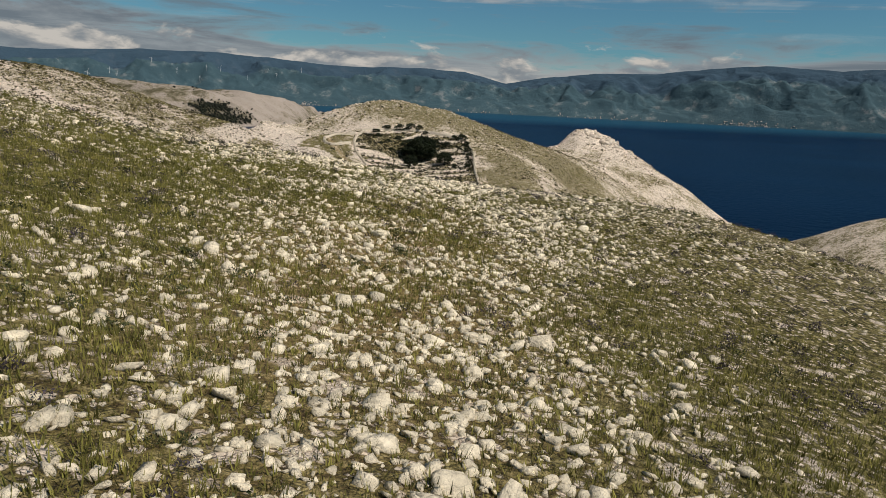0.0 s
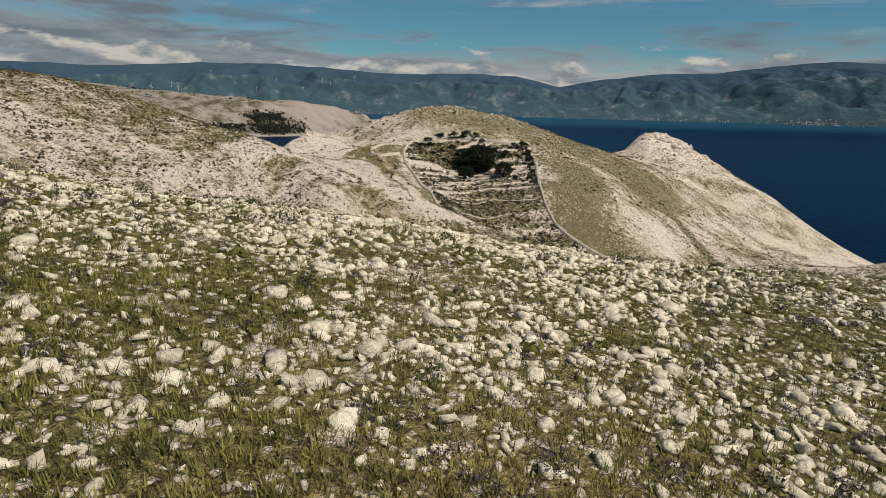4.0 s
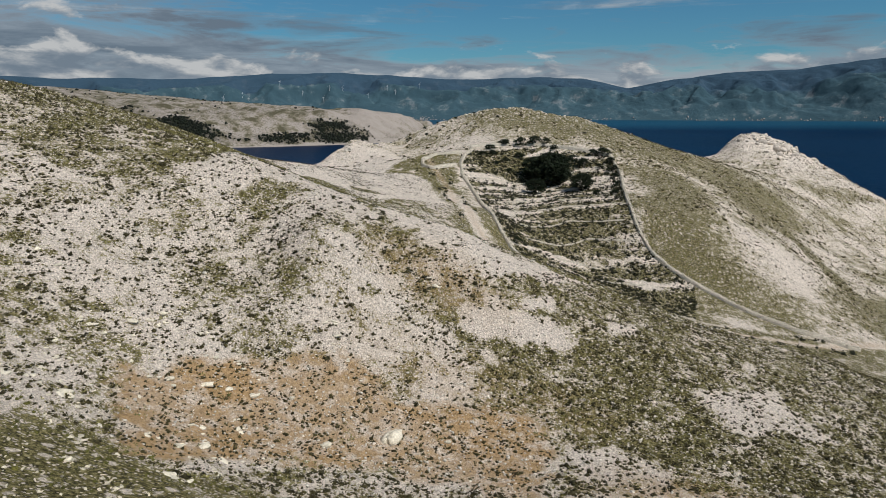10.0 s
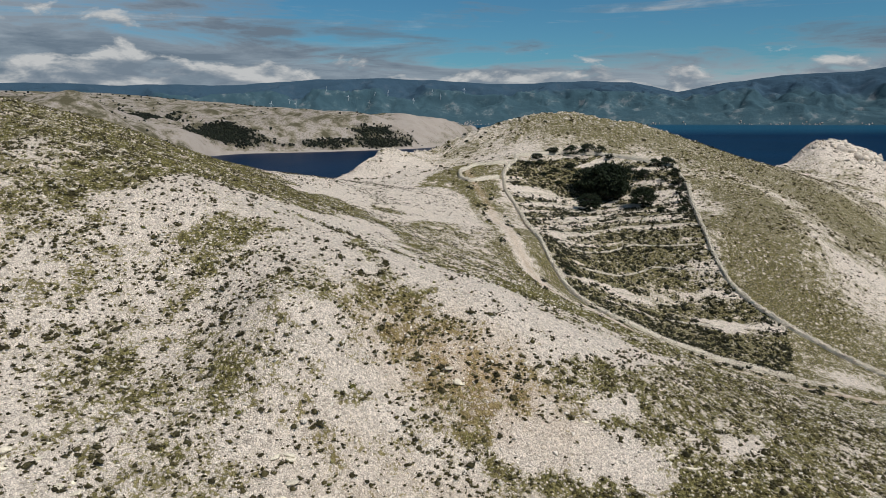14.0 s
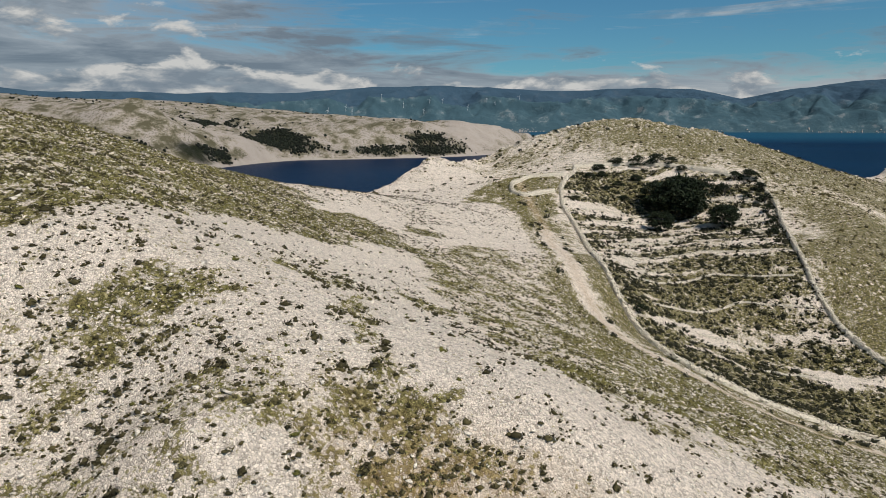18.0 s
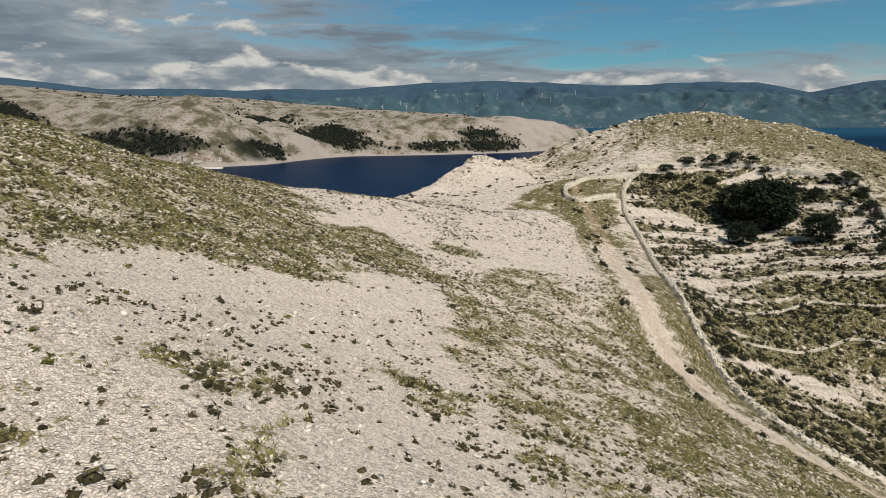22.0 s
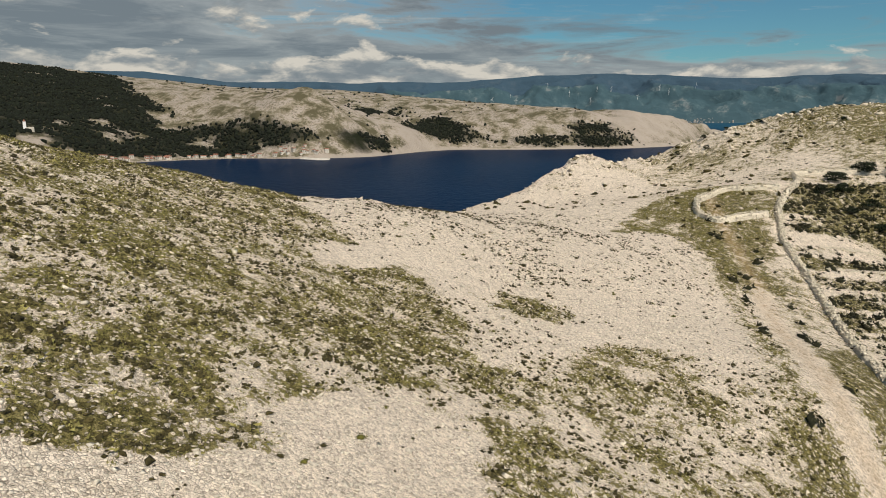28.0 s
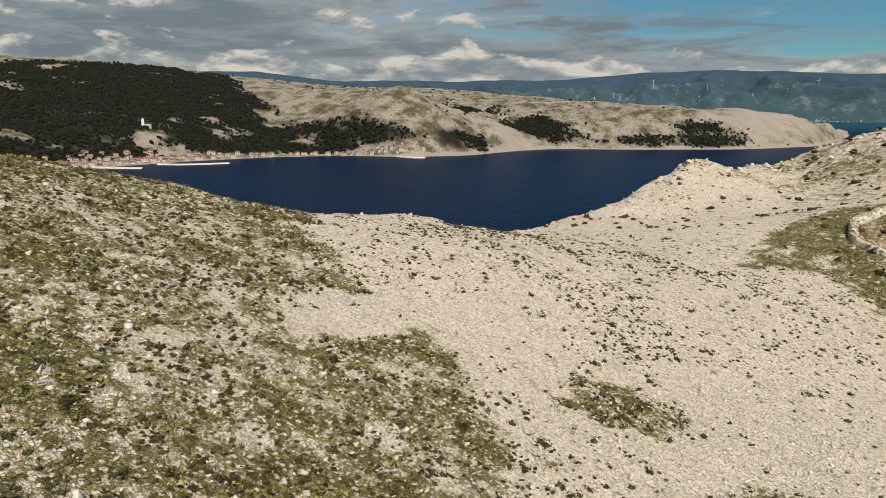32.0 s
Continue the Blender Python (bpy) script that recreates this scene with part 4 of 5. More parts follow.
def tuft_shape(seed, blades):
    r = np.random.default_rng(seed)
    a = r.uniform(0, 2 * np.pi, blades)
    lean = r.uniform(0.15, 0.75, blades)
    root = np.stack([np.cos(a) * 0.6, np.sin(a) * 0.6, 0 * a], 1) * r.uniform(0.2, 1, blades)[:, None]
    side = np.stack([-np.sin(a), np.cos(a), 0 * a], 1) * 0.066
    tip = root + np.stack([np.cos(a) * lean, np.sin(a) * lean, r.uniform(0.6, 1.1, blades)], 1)
    v = np.stack([root - side, root + side, tip], 1).reshape(-1, 3)
    return v, np.arange(blades * 3).reshape(-1, 3)


def strewn(name, shapes, x, y, size, mat, sink=0.3, smooth=False, tall=None, lift=None, tilt=0.25):
    """Many small pieces of a few shapes, set on the ground and joined into one mesh."""
    verts, faces, at = [], [], 0
    z = surface(x, y) if lift is None else lift
    turn = rng.uniform(0, 2 * np.pi, len(x))
    tall = np.ones(len(x)) if tall is None else tall
    kind = rng.integers(0, len(shapes), len(x))
    lean = rng.normal(0, tilt, (len(x), 2))
    for k, (v, f) in enumerate(shapes):
        w = np.nonzero(kind == k)[0]
        if not len(w):
            continue
        c, s = np.cos(turn[w])[:, None], np.sin(turn[w])[:, None]
        px, py, pz = v[None, :, 0], v[None, :, 1], v[None, :, 2] * tall[w][:, None]
        qx, qy = px * c - py * s, px * s + py * c
        qz = pz + qx * lean[w][:, :1] + qy * lean[w][:, 1:]
        p = np.stack([qx * size[w][:, None] + x[w][:, None], qy * size[w][:, None] + y[w][:, None], qz * size[w][:, None] + (z[w] - sink * 0 + size[w] * (0.5 - sink) * 0.4)[:, None]], -1)
        verts.append(p.reshape(-1, 3))
        faces.append((f[None] + (at + np.arange(len(w)) * len(v))[:, None, None]).reshape(-1, f.shape[1]))
        at += len(w) * len(v)
    return new(name, mesh_from(name, np.concatenate(verts), np.concatenate(faces), mat, smooth))


def sown(count, x0, x1, y0, y1, wanted):
    """Random places in a rectangle, kept with the chance that wanted(x, y) gives."""
    x, y = rng.uniform(x0, x1, count), rng.uniform(y0, y1, count)
    keep = rng.uniform(0, 1, count) < wanted(x, y)
    return x[keep], y[keep]


def clumped(x, y, most, spread):
    """Each place becomes a small ragged group of places."""
    n = rng.integers(1, most + 1, len(x))
    k = np.repeat(np.arange(len(x)), n)
    along_slope = rng.normal(0, spread, len(k))
    return x[k] + along_slope + rng.normal(0, spread * 0.4, len(k)), y[k] - 0.4 * along_slope + rng.normal(0, spread * 0.4, len(k))


def part(name, mesh_or_bm, mat, parent, label=""):
    """One mesh object under a thing or a part, in the world's coordinates of its parent."""
    if isinstance(mesh_or_bm, bmesh.types.BMesh):
        m = bpy.data.meshes.new(name)
        mesh_or_bm.to_mesh(m)
        mesh_or_bm.free()
        m.materials.append(mat)
    else:
        m = mesh_or_bm
    ob = new(name, m)
    ob.parent = parent
    if label:
        ob["label"] = label
    return ob


TURF = simple("dry_grass", (0.070, 0.074, 0.015), (0.26, 0.24, 0.062), 1.2, 0.9, islands=0.9)
TURF_MAT = simple("turf_cushion", (0.095, 0.088, 0.026), (0.33, 0.295, 0.108), 2.2, 0.92, islands=0.8)
OLIVE_CUSHION = simple("olive_cushion", (0.05, 0.052, 0.012), (0.14, 0.13, 0.03), 2.0, 0.92, islands=0.5)
HEATH = simple("dark_cushion_shrub", (0.020, 0.017, 0.006), (0.088, 0.072, 0.027), 1.5, 0.92, islands=0.9)
LEAFY_HEATH = simple("leafy_heath", (0.018, 0.016, 0.007), (0.085, 0.072, 0.030), 1.5, 0.92, islands=0.9)
FRESH = simple("green_cushion_shrub", (0.026, 0.034, 0.012), (0.075, 0.086, 0.032), 1.5, 0.92, islands=0.9)
SAGE = simple("grey_sage", (0.034, 0.029, 0.034), (0.085, 0.070, 0.082), 2.0, 0.92, islands=0.6)
BRAMBLE = simple("bramble_scrub", (0.010, 0.012, 0.006), (0.036, 0.034, 0.016), 1.2, 0.92, islands=0.9)
LEAF = simple("evergreen_leaves", (0.005, 0.010, 0.004), (0.020, 0.030, 0.010), 0.8, 0.8, islands=0.9)
BARK = simple("bark", (0.06, 0.05, 0.04), (0.14, 0.12, 0.10), 6, 0.9)

# ---- loose stones and plants of the near slope ----
stone_small = [boulder_shape(s, 10) for s in range(20, 36)]
stone_big = [boulder_shape(s, 20) for s in range(40, 56)]


def stony(x, y):
    more = np.clip((y - 24) / 16, 0, 1)
    middle = np.clip(1.35 - np.abs(x + 0.5) / 10, 0.22, 1)
    more_low = 0.45 * np.maximum(blob(x, y, 1.5, 20, 5, 8), blob(x, y, -3, 12, 6, 6))
    return np.clip(0.40 + more_low + 0.18 * more + 3.0 * (layered(x, y, 4.5, 51, 4, 0.65) - 0.46), 0.05 + 0.15 * more, 1) * np.clip(middle + 0.5 * more, 0, 1)


def beside_path(x, y, reach):
    return np.clip(1.5 - np.abs(x + 3 + 0.1 * y) / reach, 0, 1)


x, y = sown(60000, -30, 24, -2, 76, lambda x, y: stony(x, y) * beside_path(x, y, 13) * (1 - 0.8 * slabs(x, y)))
size = np.clip(rng.lognormal(-2.45, 0.42, len(x)), 0.045, 0.2)
tagged(strewn("loose_stones", stone_small, x, y, size, LIMESTONE), "countless pale angular limestone pebbles lying in the turf", "stones", kind="stuff")
x, y = sown(38000, -44, 38, 22, 84, lambda x, y: stony(x, y) * beside_path(x, y, 26) * np.clip((y - 22) / 12, 0, 1) * (1 - 0.85 * slabs(x, y)))
size = np.clip(rng.lognormal(-2.25, 0.40, len(x)), 0.06, 0.28)
tagged(strewn("crest_rubble", stone_small, x, y, size, LIMESTONE, tilt=0.2), "crowded pale limestone rubble along the crest", "stones", kind="stuff")
x, y = sown(12500, -30, 24, 2, 70, lambda x, y: stony(x, y) ** 1.3 * beside_path(x, y, 13) * (1 - 0.9 * slabs(x, y)))
size = np.clip(rng.lognormal(-2.0, 0.42, len(x)), 0.09, 0.34)
tagged(strewn("loose_boulders", stone_big, x, y, size, LIMESTONE, tilt=0.2), "pale weathered limestone lumps half sunk in the turf", "stones", kind="stuff")

# ---- the boulders passed most closely, each a thing of its own ----
def cracked_boulder(seed):
    """Two or three angular blocks grown together, as frost has split them."""
    r = np.random.default_rng(seed)
    verts, faces, at = [], [], 0
    for k in range(r.integers(2, 5)):
        v, f = boulder_shape(seed * 10 + k, 26)
        v = v * r.uniform(0.55, 0.95) + (r.uniform(-0.6, 0.6), r.uniform(-0.5, 0.5), r.uniform(-0.15, 0.05)) * np.array((k > 0))
        verts.append(v)
        faces.append(f + at)
        at += len(v)
    return mesh_from("limestone_boulder", np.concatenate(verts), np.concatenate(faces), LIMESTONE_PIECE)


block_meshes = [cracked_boulder(80 + s) for s in range(18)]
bx, by = sown(900, -24, 17, 4, 66, lambda x, y: stony(x, y) ** 2)
for k in range(min(300, len(bx))):
    ob = new("limestone_boulder", block_meshes[k % len(block_meshes)])
    s = float(np.clip(rng.lognormal(-1.9, 0.36), 0.11, 0.32))
    ob.matrix_world = pose(bx[k], by[k], float(surface(bx[k], by[k])) + 0.08 * s, rng.normal(0, 9), rng.normal(0, 9), rng.uniform(0, 360)) @ Matrix.Diagonal((s * rng.uniform(0.9, 1.4), s, s * rng.uniform(0.5, 0.85), 1))
    tagged(ob, "weathered pale limestone boulder half sunk in stony turf", "boulder", "boulders on the near slope")

sx, sy = sown(800, -17, 1, 49.5, 57, lambda x, y: np.clip(1.3 * blob(x, y, -9, 53.5, 8, 3.2, -8), 0, 1) * 0.5)
for k in range(len(sx)):
    ob = new("flat_rock", block_meshes[(k * 5) % len(block_meshes)])
    s = float(rng.uniform(0.2, 0.46))
    ob.matrix_world = pose(sx[k], sy[k], float(surface(sx[k], sy[k])) - 0.08 * s, rng.normal(0, 3), rng.normal(0, 3), rng.uniform(-40, 40)) @ Matrix.Diagonal((s * rng.uniform(1.1, 1.7), s, s * rng.uniform(0.3, 0.5), 1))
    tagged(ob, "broad pale limestone rock bedded in the stony crest", "rock", "flat rocks on the crest")

CRAG_STONE = limestone_material("crag_limestone", (0.34, 0.30, 0.25), (0.66, 0.585, 0.49), True)
CRAG = [mesh_from("crag_rock", *boulder_shape(300 + s, 22), CRAG_STONE) for s in range(8)]
for k in range(240):
    a, d = rng.uniform(0, 2 * np.pi), rng.uniform(0, 1) ** 0.7
    cx, cy = 90 + 20 * d * math.cos(a), 385 + 16 * d * math.sin(a)
    s = float(np.clip(rng.lognormal(0.2, 0.5), 0.6, 3.2) * (1.15 - 0.5 * d))
    ob = new("crag_rock", CRAG[k % 8])
    ob.matrix_world = pose(cx, cy, float(surface(cx, cy)) - 0.25 * s, rng.normal(0, 22), rng.normal(0, 22), rng.uniform(0, 360)) @ Matrix.Diagonal((s * rng.uniform(1, 1.6), s, s * rng.uniform(0.7, 1.2), 1))
    tagged(ob, "grey white limestone crag on top of the headland", "crag", "crags of the headland")

ox, oy = sown(2600, -48, 28, 84, 140, lambda x, y: np.clip(0.9 * slabs(x, y) + 0.7 * blob(x, y, -34, 90, 9, 7) * np.clip(layered(x, y, 3, 191, 3) * 4 - 1.8, 0, 1), 0, 0.9))
ox, oy = clumped(ox[:60], oy[:60], 6, 0.8)
for k in range(min(len(ox), 340)):
    ob = new("outcrop_rock", block_meshes[(k * 7) % len(block_meshes)])
    s = float(np.clip(rng.lognormal(-1.4, 0.4), 0.14, 0.5))
    ob.matrix_world = pose(ox[k], oy[k], float(surface(ox[k], oy[k])) - 0.26 * s, rng.normal(0, 7), rng.normal(0, 7), rng.uniform(-50, 50)) @ Matrix.Diagonal((s * rng.uniform(1.0, 1.7), s, s * rng.uniform(0.35, 0.7), 1))
    tagged(ob, "pale limestone outcrop breaking through the hillside turf", "outcrop", "outcrops past the gully")
for cx, cy, s, high in ((-16.7, 100.4, 1.0, 1.1), (-29.5, 98.2, 0.42, 0.8), (-28.2, 98.8, 0.36, 0.9), (-26.6, 99.4, 0.34, 0.8), (-20.6, 97.4, 0.5, 0.7), (-24.3, 100.6, 0.28, 0.9), (-13.2, 101.8, 0.32, 0.8), (-31.4, 97.0, 0.4, 0.7)):
    ob = new("limestone_boulder", block_meshes[int(100 * s) % len(block_meshes)])
    ob.matrix_world = pose(cx, cy, float(surface(cx, cy)) + 0.1 * s, 4, -5, 60 * s) @ Matrix.Diagonal((s, s * 0.9, s * high, 1))
    tagged(ob, "rounded pale boulder lying on bare reddish soil", "boulder", "boulders on the soil patch")

tufts = [tuft_shape(s, 5) for s in range(8)]
x, y = sown(250000, -32, 24, 1, 68, lambda x, y: np.clip(1.25 - stony(x, y), 0.4, 1) * beside_path(x, y, 14))
tagged(strewn("grass_tufts", tufts, x, y, rng.uniform(0.09, 0.225, len(x)) * (1 - 0.45 * np.clip((y - 34) / 8, 0, 1)), TURF, sink=0.5), "dry olive grass tufts between the stones", "grass", kind="stuff")
bushes = [bush_shape(s, 84, 0.14) for s in range(6)]
dwarf_bushes = [cushion_shape(50 + s, 6) for s in range(14)]
x, y = sown(2200, -40, 30, -1, 66, lambda x, y: np.clip(layered(x, y, 6, 95, 3) * 2 - 0.5, 0.05, 1))
tagged(strewn("sage_bushes", bushes, x, y, rng.uniform(0.16, 0.36, len(x)), SAGE), "small grey violet sage bushes scattered in turf", "bushes", kind="stuff")
x, y = sown(2600, -40, 30, -1, 70, lambda x, y: np.clip(layered(x, y, 8, 99, 3) * 2 - 0.6, 0.02, 1))
tagged(strewn("cushion_shrubs", bushes, x, y, rng.uniform(0.14, 0.42, len(x)), FRESH), "low dark green cushion shrubs between stones", "shrubs", kind="stuff")

crest_heath = [heath_shape(760 + q, 13) for q in range(10)]
x, y = sown(16000, -50, 34, 34, 88, lambda x, y: np.clip(layered(x, y, 4, 771, 3, 0.6) * 3.4 - 1.3, 0.04, 1) * (0.45 + 0.55 * np.clip((-14 - x) / 8, 0, 1)))
tagged(strewn("crest_heath", crest_heath, x, y, np.clip(rng.lognormal(-1.9, 0.35, len(x)), 0.08, 0.34), OLIVE_CUSHION, sink=0.4, tilt=0.15), "dark olive heath cushions crowded along the stony crest", "shrubs", kind="stuff")

# ---- stones and shrubs of the slopes past the gully ----
def on_hill(x, y):
    return inside(x, y, HILLSIDE) & ~inside(x, y, ENCLOSURE) & (along(x, y, TRACK) > 1.5)


sprigs_far = [heath_shape(740 + q, 6) for q in range(10)]
pebbles = [boulder_shape(s, 7) for s in range(500, 512)]
x, y = sown(110000, -62, 8, 92, 200, lambda x, y: 0.62 * on_hill(x, y) * np.clip(1.15 - 1.3 * green_cover(x, y), 0, 1) * np.clip(1.4 - np.abs(x + 28 + 0.22 * (y - 140)) / 22, 0.1, 1) * (0.45 + 0.9 * layered(x, y, 6, 131, 3)))
tagged(strewn("scree_stones", pebbles, x, y, np.clip(rng.lognormal(-2.6, 0.42, len(x)), 0.04, 0.2), SCREE, sink=0.1), "countless pale limestone pebbles of the scree slopes", "stones", kind="stuff")
x, y = sown(44000, -72, 30, 88, 195, lambda x, y: on_hill(x, y) * np.clip((green_cover(x, y) - 0.25) * 2.0, 0.03, 0.8))
tagged(strewn("turf_rocks", pebbles, x, y, np.clip(rng.lognormal(-2.35, 0.40, len(x)), 0.06, 0.26), SCREE, tilt=0.2), "pale limestone lumps standing out of the hillside turf", "stones", kind="stuff")
x, y = sown(20000, 6, 120, 196, 380, lambda x, y: np.clip(layered(x, y, 9, 181, 4, 0.6) * 2.6 - 0.9 + 0.7 * np.clip(1.3 - along(x, y, DRY_GULLY) / 3, 0, 1), 0.05, 1))
tagged(strewn("dome_heath", sprigs_far, x, y, np.clip(rng.lognormal(-1.4, 0.4, len(x)), 0.12, 0.5), HEATH, sink=0.3), "dark heath clumps over the domed hill", "shrubs", kind="stuff")
HILL_STONE = limestone_material("hill_limestone", (0.44, 0.39, 0.315), (0.76, 0.675, 0.555))
x, y = sown(22000, -110, 130, 196, 420, lambda x, y: 0.16 + 0.84 * rocky(x, y))
tagged(strewn("hill_stones", stone_small, x, y, np.clip(rng.lognormal(-1.3, 0.45, len(x)), 0.15, 0.8) * (0.75 + 0.6 * rocky(x, y)), HILL_STONE), "grey white rocks breaking out of the far hill", "stones", kind="stuff")

round_shrubs = [heath_shape(700 + q, 15) for q in range(14)]
x, y = sown(82000, -84, 40, 86, 222, lambda x, y: on_hill(x, y) * zoned(x, y)[1] * np.clip(layered(x, y, 1.6, 731, 2) * 3 - 0.7, 0.15, 1))
s = np.clip(rng.lognormal(-1.80, 0.40, len(x)), 0.08, 0.42) * np.where(inside(x, y, SOIL), 0.62, 1) * (1 - 0.2 * np.clip((y - 120) / 30, 0, 1))
tagged(strewn("hillside_shrubs", round_shrubs, x, y, s, LEAFY_HEATH, sink=0.4, tall=rng.uniform(0.75, 1.2, len(x)), tilt=0.12), "low dark bristly shrubs dotted over pale scree and turf", "shrubs", kind="stuff")
sprigs = [heath_shape(720 + q, 5) for q in range(16)]
x, y = sown(62000, -84, 40, 86, 222, lambda x, y: on_hill(x, y) * zoned(x, y)[1] * np.clip(layered(x, y, 1.8, 721, 2) * 3.4 - 0.9, 0.1, 1) * np.clip(1.6 - np.abs(x + 24 + 0.35 * (y - 140)) / 36, 0.3, 1))
x, y = clumped(x, y, 3, 0.24)
tagged(strewn("heath_sprigs", sprigs, x, y, np.clip(rng.lognormal(-2.0, 0.34, len(x)), 0.06, 0.26), HEATH, sink=0.4, tall=rng.uniform(0.7, 1.2, len(x)), tilt=0.12), "small dark heath tussocks crowded between pale stones", "shrubs", kind="stuff")
x, y = sown(420, -60, -14, 106, 205, lambda x, y: on_hill(x, y) * np.clip(0.6 - zoned(x, y)[0], 0, 1) * 0.7)
tagged(strewn("yellow_cushions", round_shrubs, x, y, rng.uniform(0.16, 0.34, len(x)), OLIVE_CUSHION, sink=0.4, tall=np.full(len(x), 0.8), tilt=0.1), "round olive cushion shrubs alone on bare scree", "shrubs", kind="stuff")
x, y = sown(15000, -105, 125, 225, 400, lambda x, y: (0.3 + 0.5 * np.clip(1 - np.abs(green_cover(x, y) - 0.6) / 0.3, 0, 1)) * np.clip(layered(x, y, 7, 151, 3) * 2.6 - 0.75, 0.1, 1) * ~inside(x, y, ENCLOSURE))
tagged(strewn("far_shrubs", dwarf_bushes, x, y, np.clip(rng.lognormal(-1.0, 0.4, len(x)), 0.2, 0.9), HEATH, sink=0.5), "dark scrub dotted over the far hill", "shrubs", kind="stuff")

leafy_turf = [bush_shape(400 + q, 8, 0.48) for q in range(16)]
x, y = sown(470000, -86, 40, 86, 251, lambda x, y: on_hill(x, y) * np.clip((green_cover(x, y) - 0.30) * 2.2, 0, 1) * np.clip(layered(x, y, 1.4, 161, 2) * 3.4 - 0.9, 0.06, 1) * np.clip(1.5 - np.abs(x + 34 + 0.3 * (y - 140)) / 34, 0.25, 1))
tagged(strewn("turf_cushions", leafy_turf, x, y, np.clip(rng.lognormal(-2.1, 0.34, len(x)), 0.06, 0.25), TURF_MAT, sink=0.5), "dense olive cushions of turf and herbs on the hillside", "turf", kind="stuff")


def walled_scrub(x, y):
    g = green_cover(x, y)
    wall_side = np.clip(1.5 - along(x, y, EAST_WALL) / 3, 0, 1)
    return inside(x, y, ENCLOSURE) * np.clip(np.clip(g * 2.6 - 0.75, 0.05, 1) + wall_side, 0, 1)


x, y = sown(16000, -36, 24, 176, 268, walled_scrub)
tagged(strewn("enclosure_scrub", round_shrubs, x, y, np.clip(rng.lognormal(-1.25, 0.5, len(x)), 0.13, 0.85), BRAMBLE, sink=0.5), "dark brambles and scrub over old terraces", "scrub", kind="stuff")
x, y = sown(2600, -44, 48, 166, 235, lambda x, y: np.clip(1 - np.abs(along(x, y, TRACK) - 2.2) / 1.3, 0, 1) * np.clip(layered(x, y, 5, 171, 2) * 3 - 1.2 + 0.35 * (y < 186), 0, 1))
tagged(strewn("track_shrubs", round_shrubs, x, y, rng.uniform(0.35, 0.95, len(x)), BRAMBLE, sink=0.5), "dark shrubs along the pale track", "shrubs", kind="stuff")


# ---- drystone walls ----
WALL_STONE = limestone_material("wall_limestone", (0.46, 0.41, 0.33), (0.76, 0.69, 0.565))


def drystone_wall(name, line, height, width, label, stone=0.30):
    """A rubble wall along a line: a core mesh and loose stones on its faces and top."""
    thing = tagged(new(name), label, "wall")
    p = soften(resample(line, max(8, int(sum(math.dist(a, b) for a, b in zip(line[:-1], line[1:])) / 0.8))), 3)
    d = np.gradient(p, axis=0)
    n = np.stack([-d[:, 1], d[:, 0]], 1) / np.hypot(d[:, 0], d[:, 1])[:, None]
    h = height * (0.8 + 0.4 * value_noise(p[:, 0], p[:, 1], 5, 400))
    base = surface(p[:, 0], p[:, 1])
    profile = [(-0.75, -0.4), (-0.5, 0.5), (-0.25, 0.95), (0.25, 0.95), (0.5, 0.5), (0.75, -0.4)]
    rows = [np.stack([p[:, 0] + n[:, 0] * u * width * 0.82, p[:, 1] + n[:, 1] * u * width * 0.82, base + v * h * 0.9], -1) for u, v in profile]
    v = np.stack(rows, 1).reshape(-1, 3)
    part("core", mesh_from("core", v, sheet(np.arange(6), np.arange(len(p))), WALL_STONE), WALL_STONE, thing)
    count = int(len(p) * 0.8 / stone * 5)
    k = rng.uniform(0, len(p) - 1.001, count)
    i, t = k.astype(int), (k % 1)[:, None]
    q = p[i] * (1 - t) + p[i + 1] * t
    side = rng.choice([-0.5, -0.45, 0.45, 0.5, 0, -0.25, 0.25], count)
    up = np.where(np.abs(side) > 0.4, rng.uniform(0.05, 0.95, count), 0.97)
    lean = 1.25 - 0.5 * up
    hh = h[i] * up
    xx, yy = q[:, 0] + n[i, 0] * side * width * lean, q[:, 1] + n[i, 1] * side * width * lean
    lift = surface(q[:, 0], q[:, 1]) + hh
    stones = strewn("stones", stone_small, xx, yy, rng.uniform(0.3, 0.75, count) * stone, WALL_STONE, lift=lift)
    stones.parent = thing
    tagged(stones, kind="stuff")
    return thing


drystone_wall("drystone_wall", WEST_WALL, 0.65, 0.75, "long curving drystone wall of pale limestone beside a track")
drystone_wall("drystone_wall", EAST_WALL, 0.7, 0.7, "long curving drystone wall of pale limestone above scrub")
drystone_wall("drystone_wall", TOP_WALL, 0.8, 1.0, "low tumbled drystone wall along the upper rim of terraces")
drystone_wall("drystone_wall", FOLD_WALL, 0.8, 0.7, "small ring of drystone wall round a green fold")
for line in TERRACES:
    tagged(drystone_wall("terrace_wall", line, 0.14, 0.42, "low collapsed terrace wall of pale rubble in dry grass", 0.2), group="terrace walls in the enclosure")
FIELD_WALLS = [[(60, 199), (66, 207), (72, 218), (79, 231), (83, 239)], [(72, 218), (93, 224), (120, 228)], [(83, 239), (102, 237), (125, 236)]]
for line in FIELD_WALLS:
    tagged(drystone_wall("field_wall", line, 0.7, 0.7, "dark low drystone wall round a green valley field"), group="field walls in the valley")


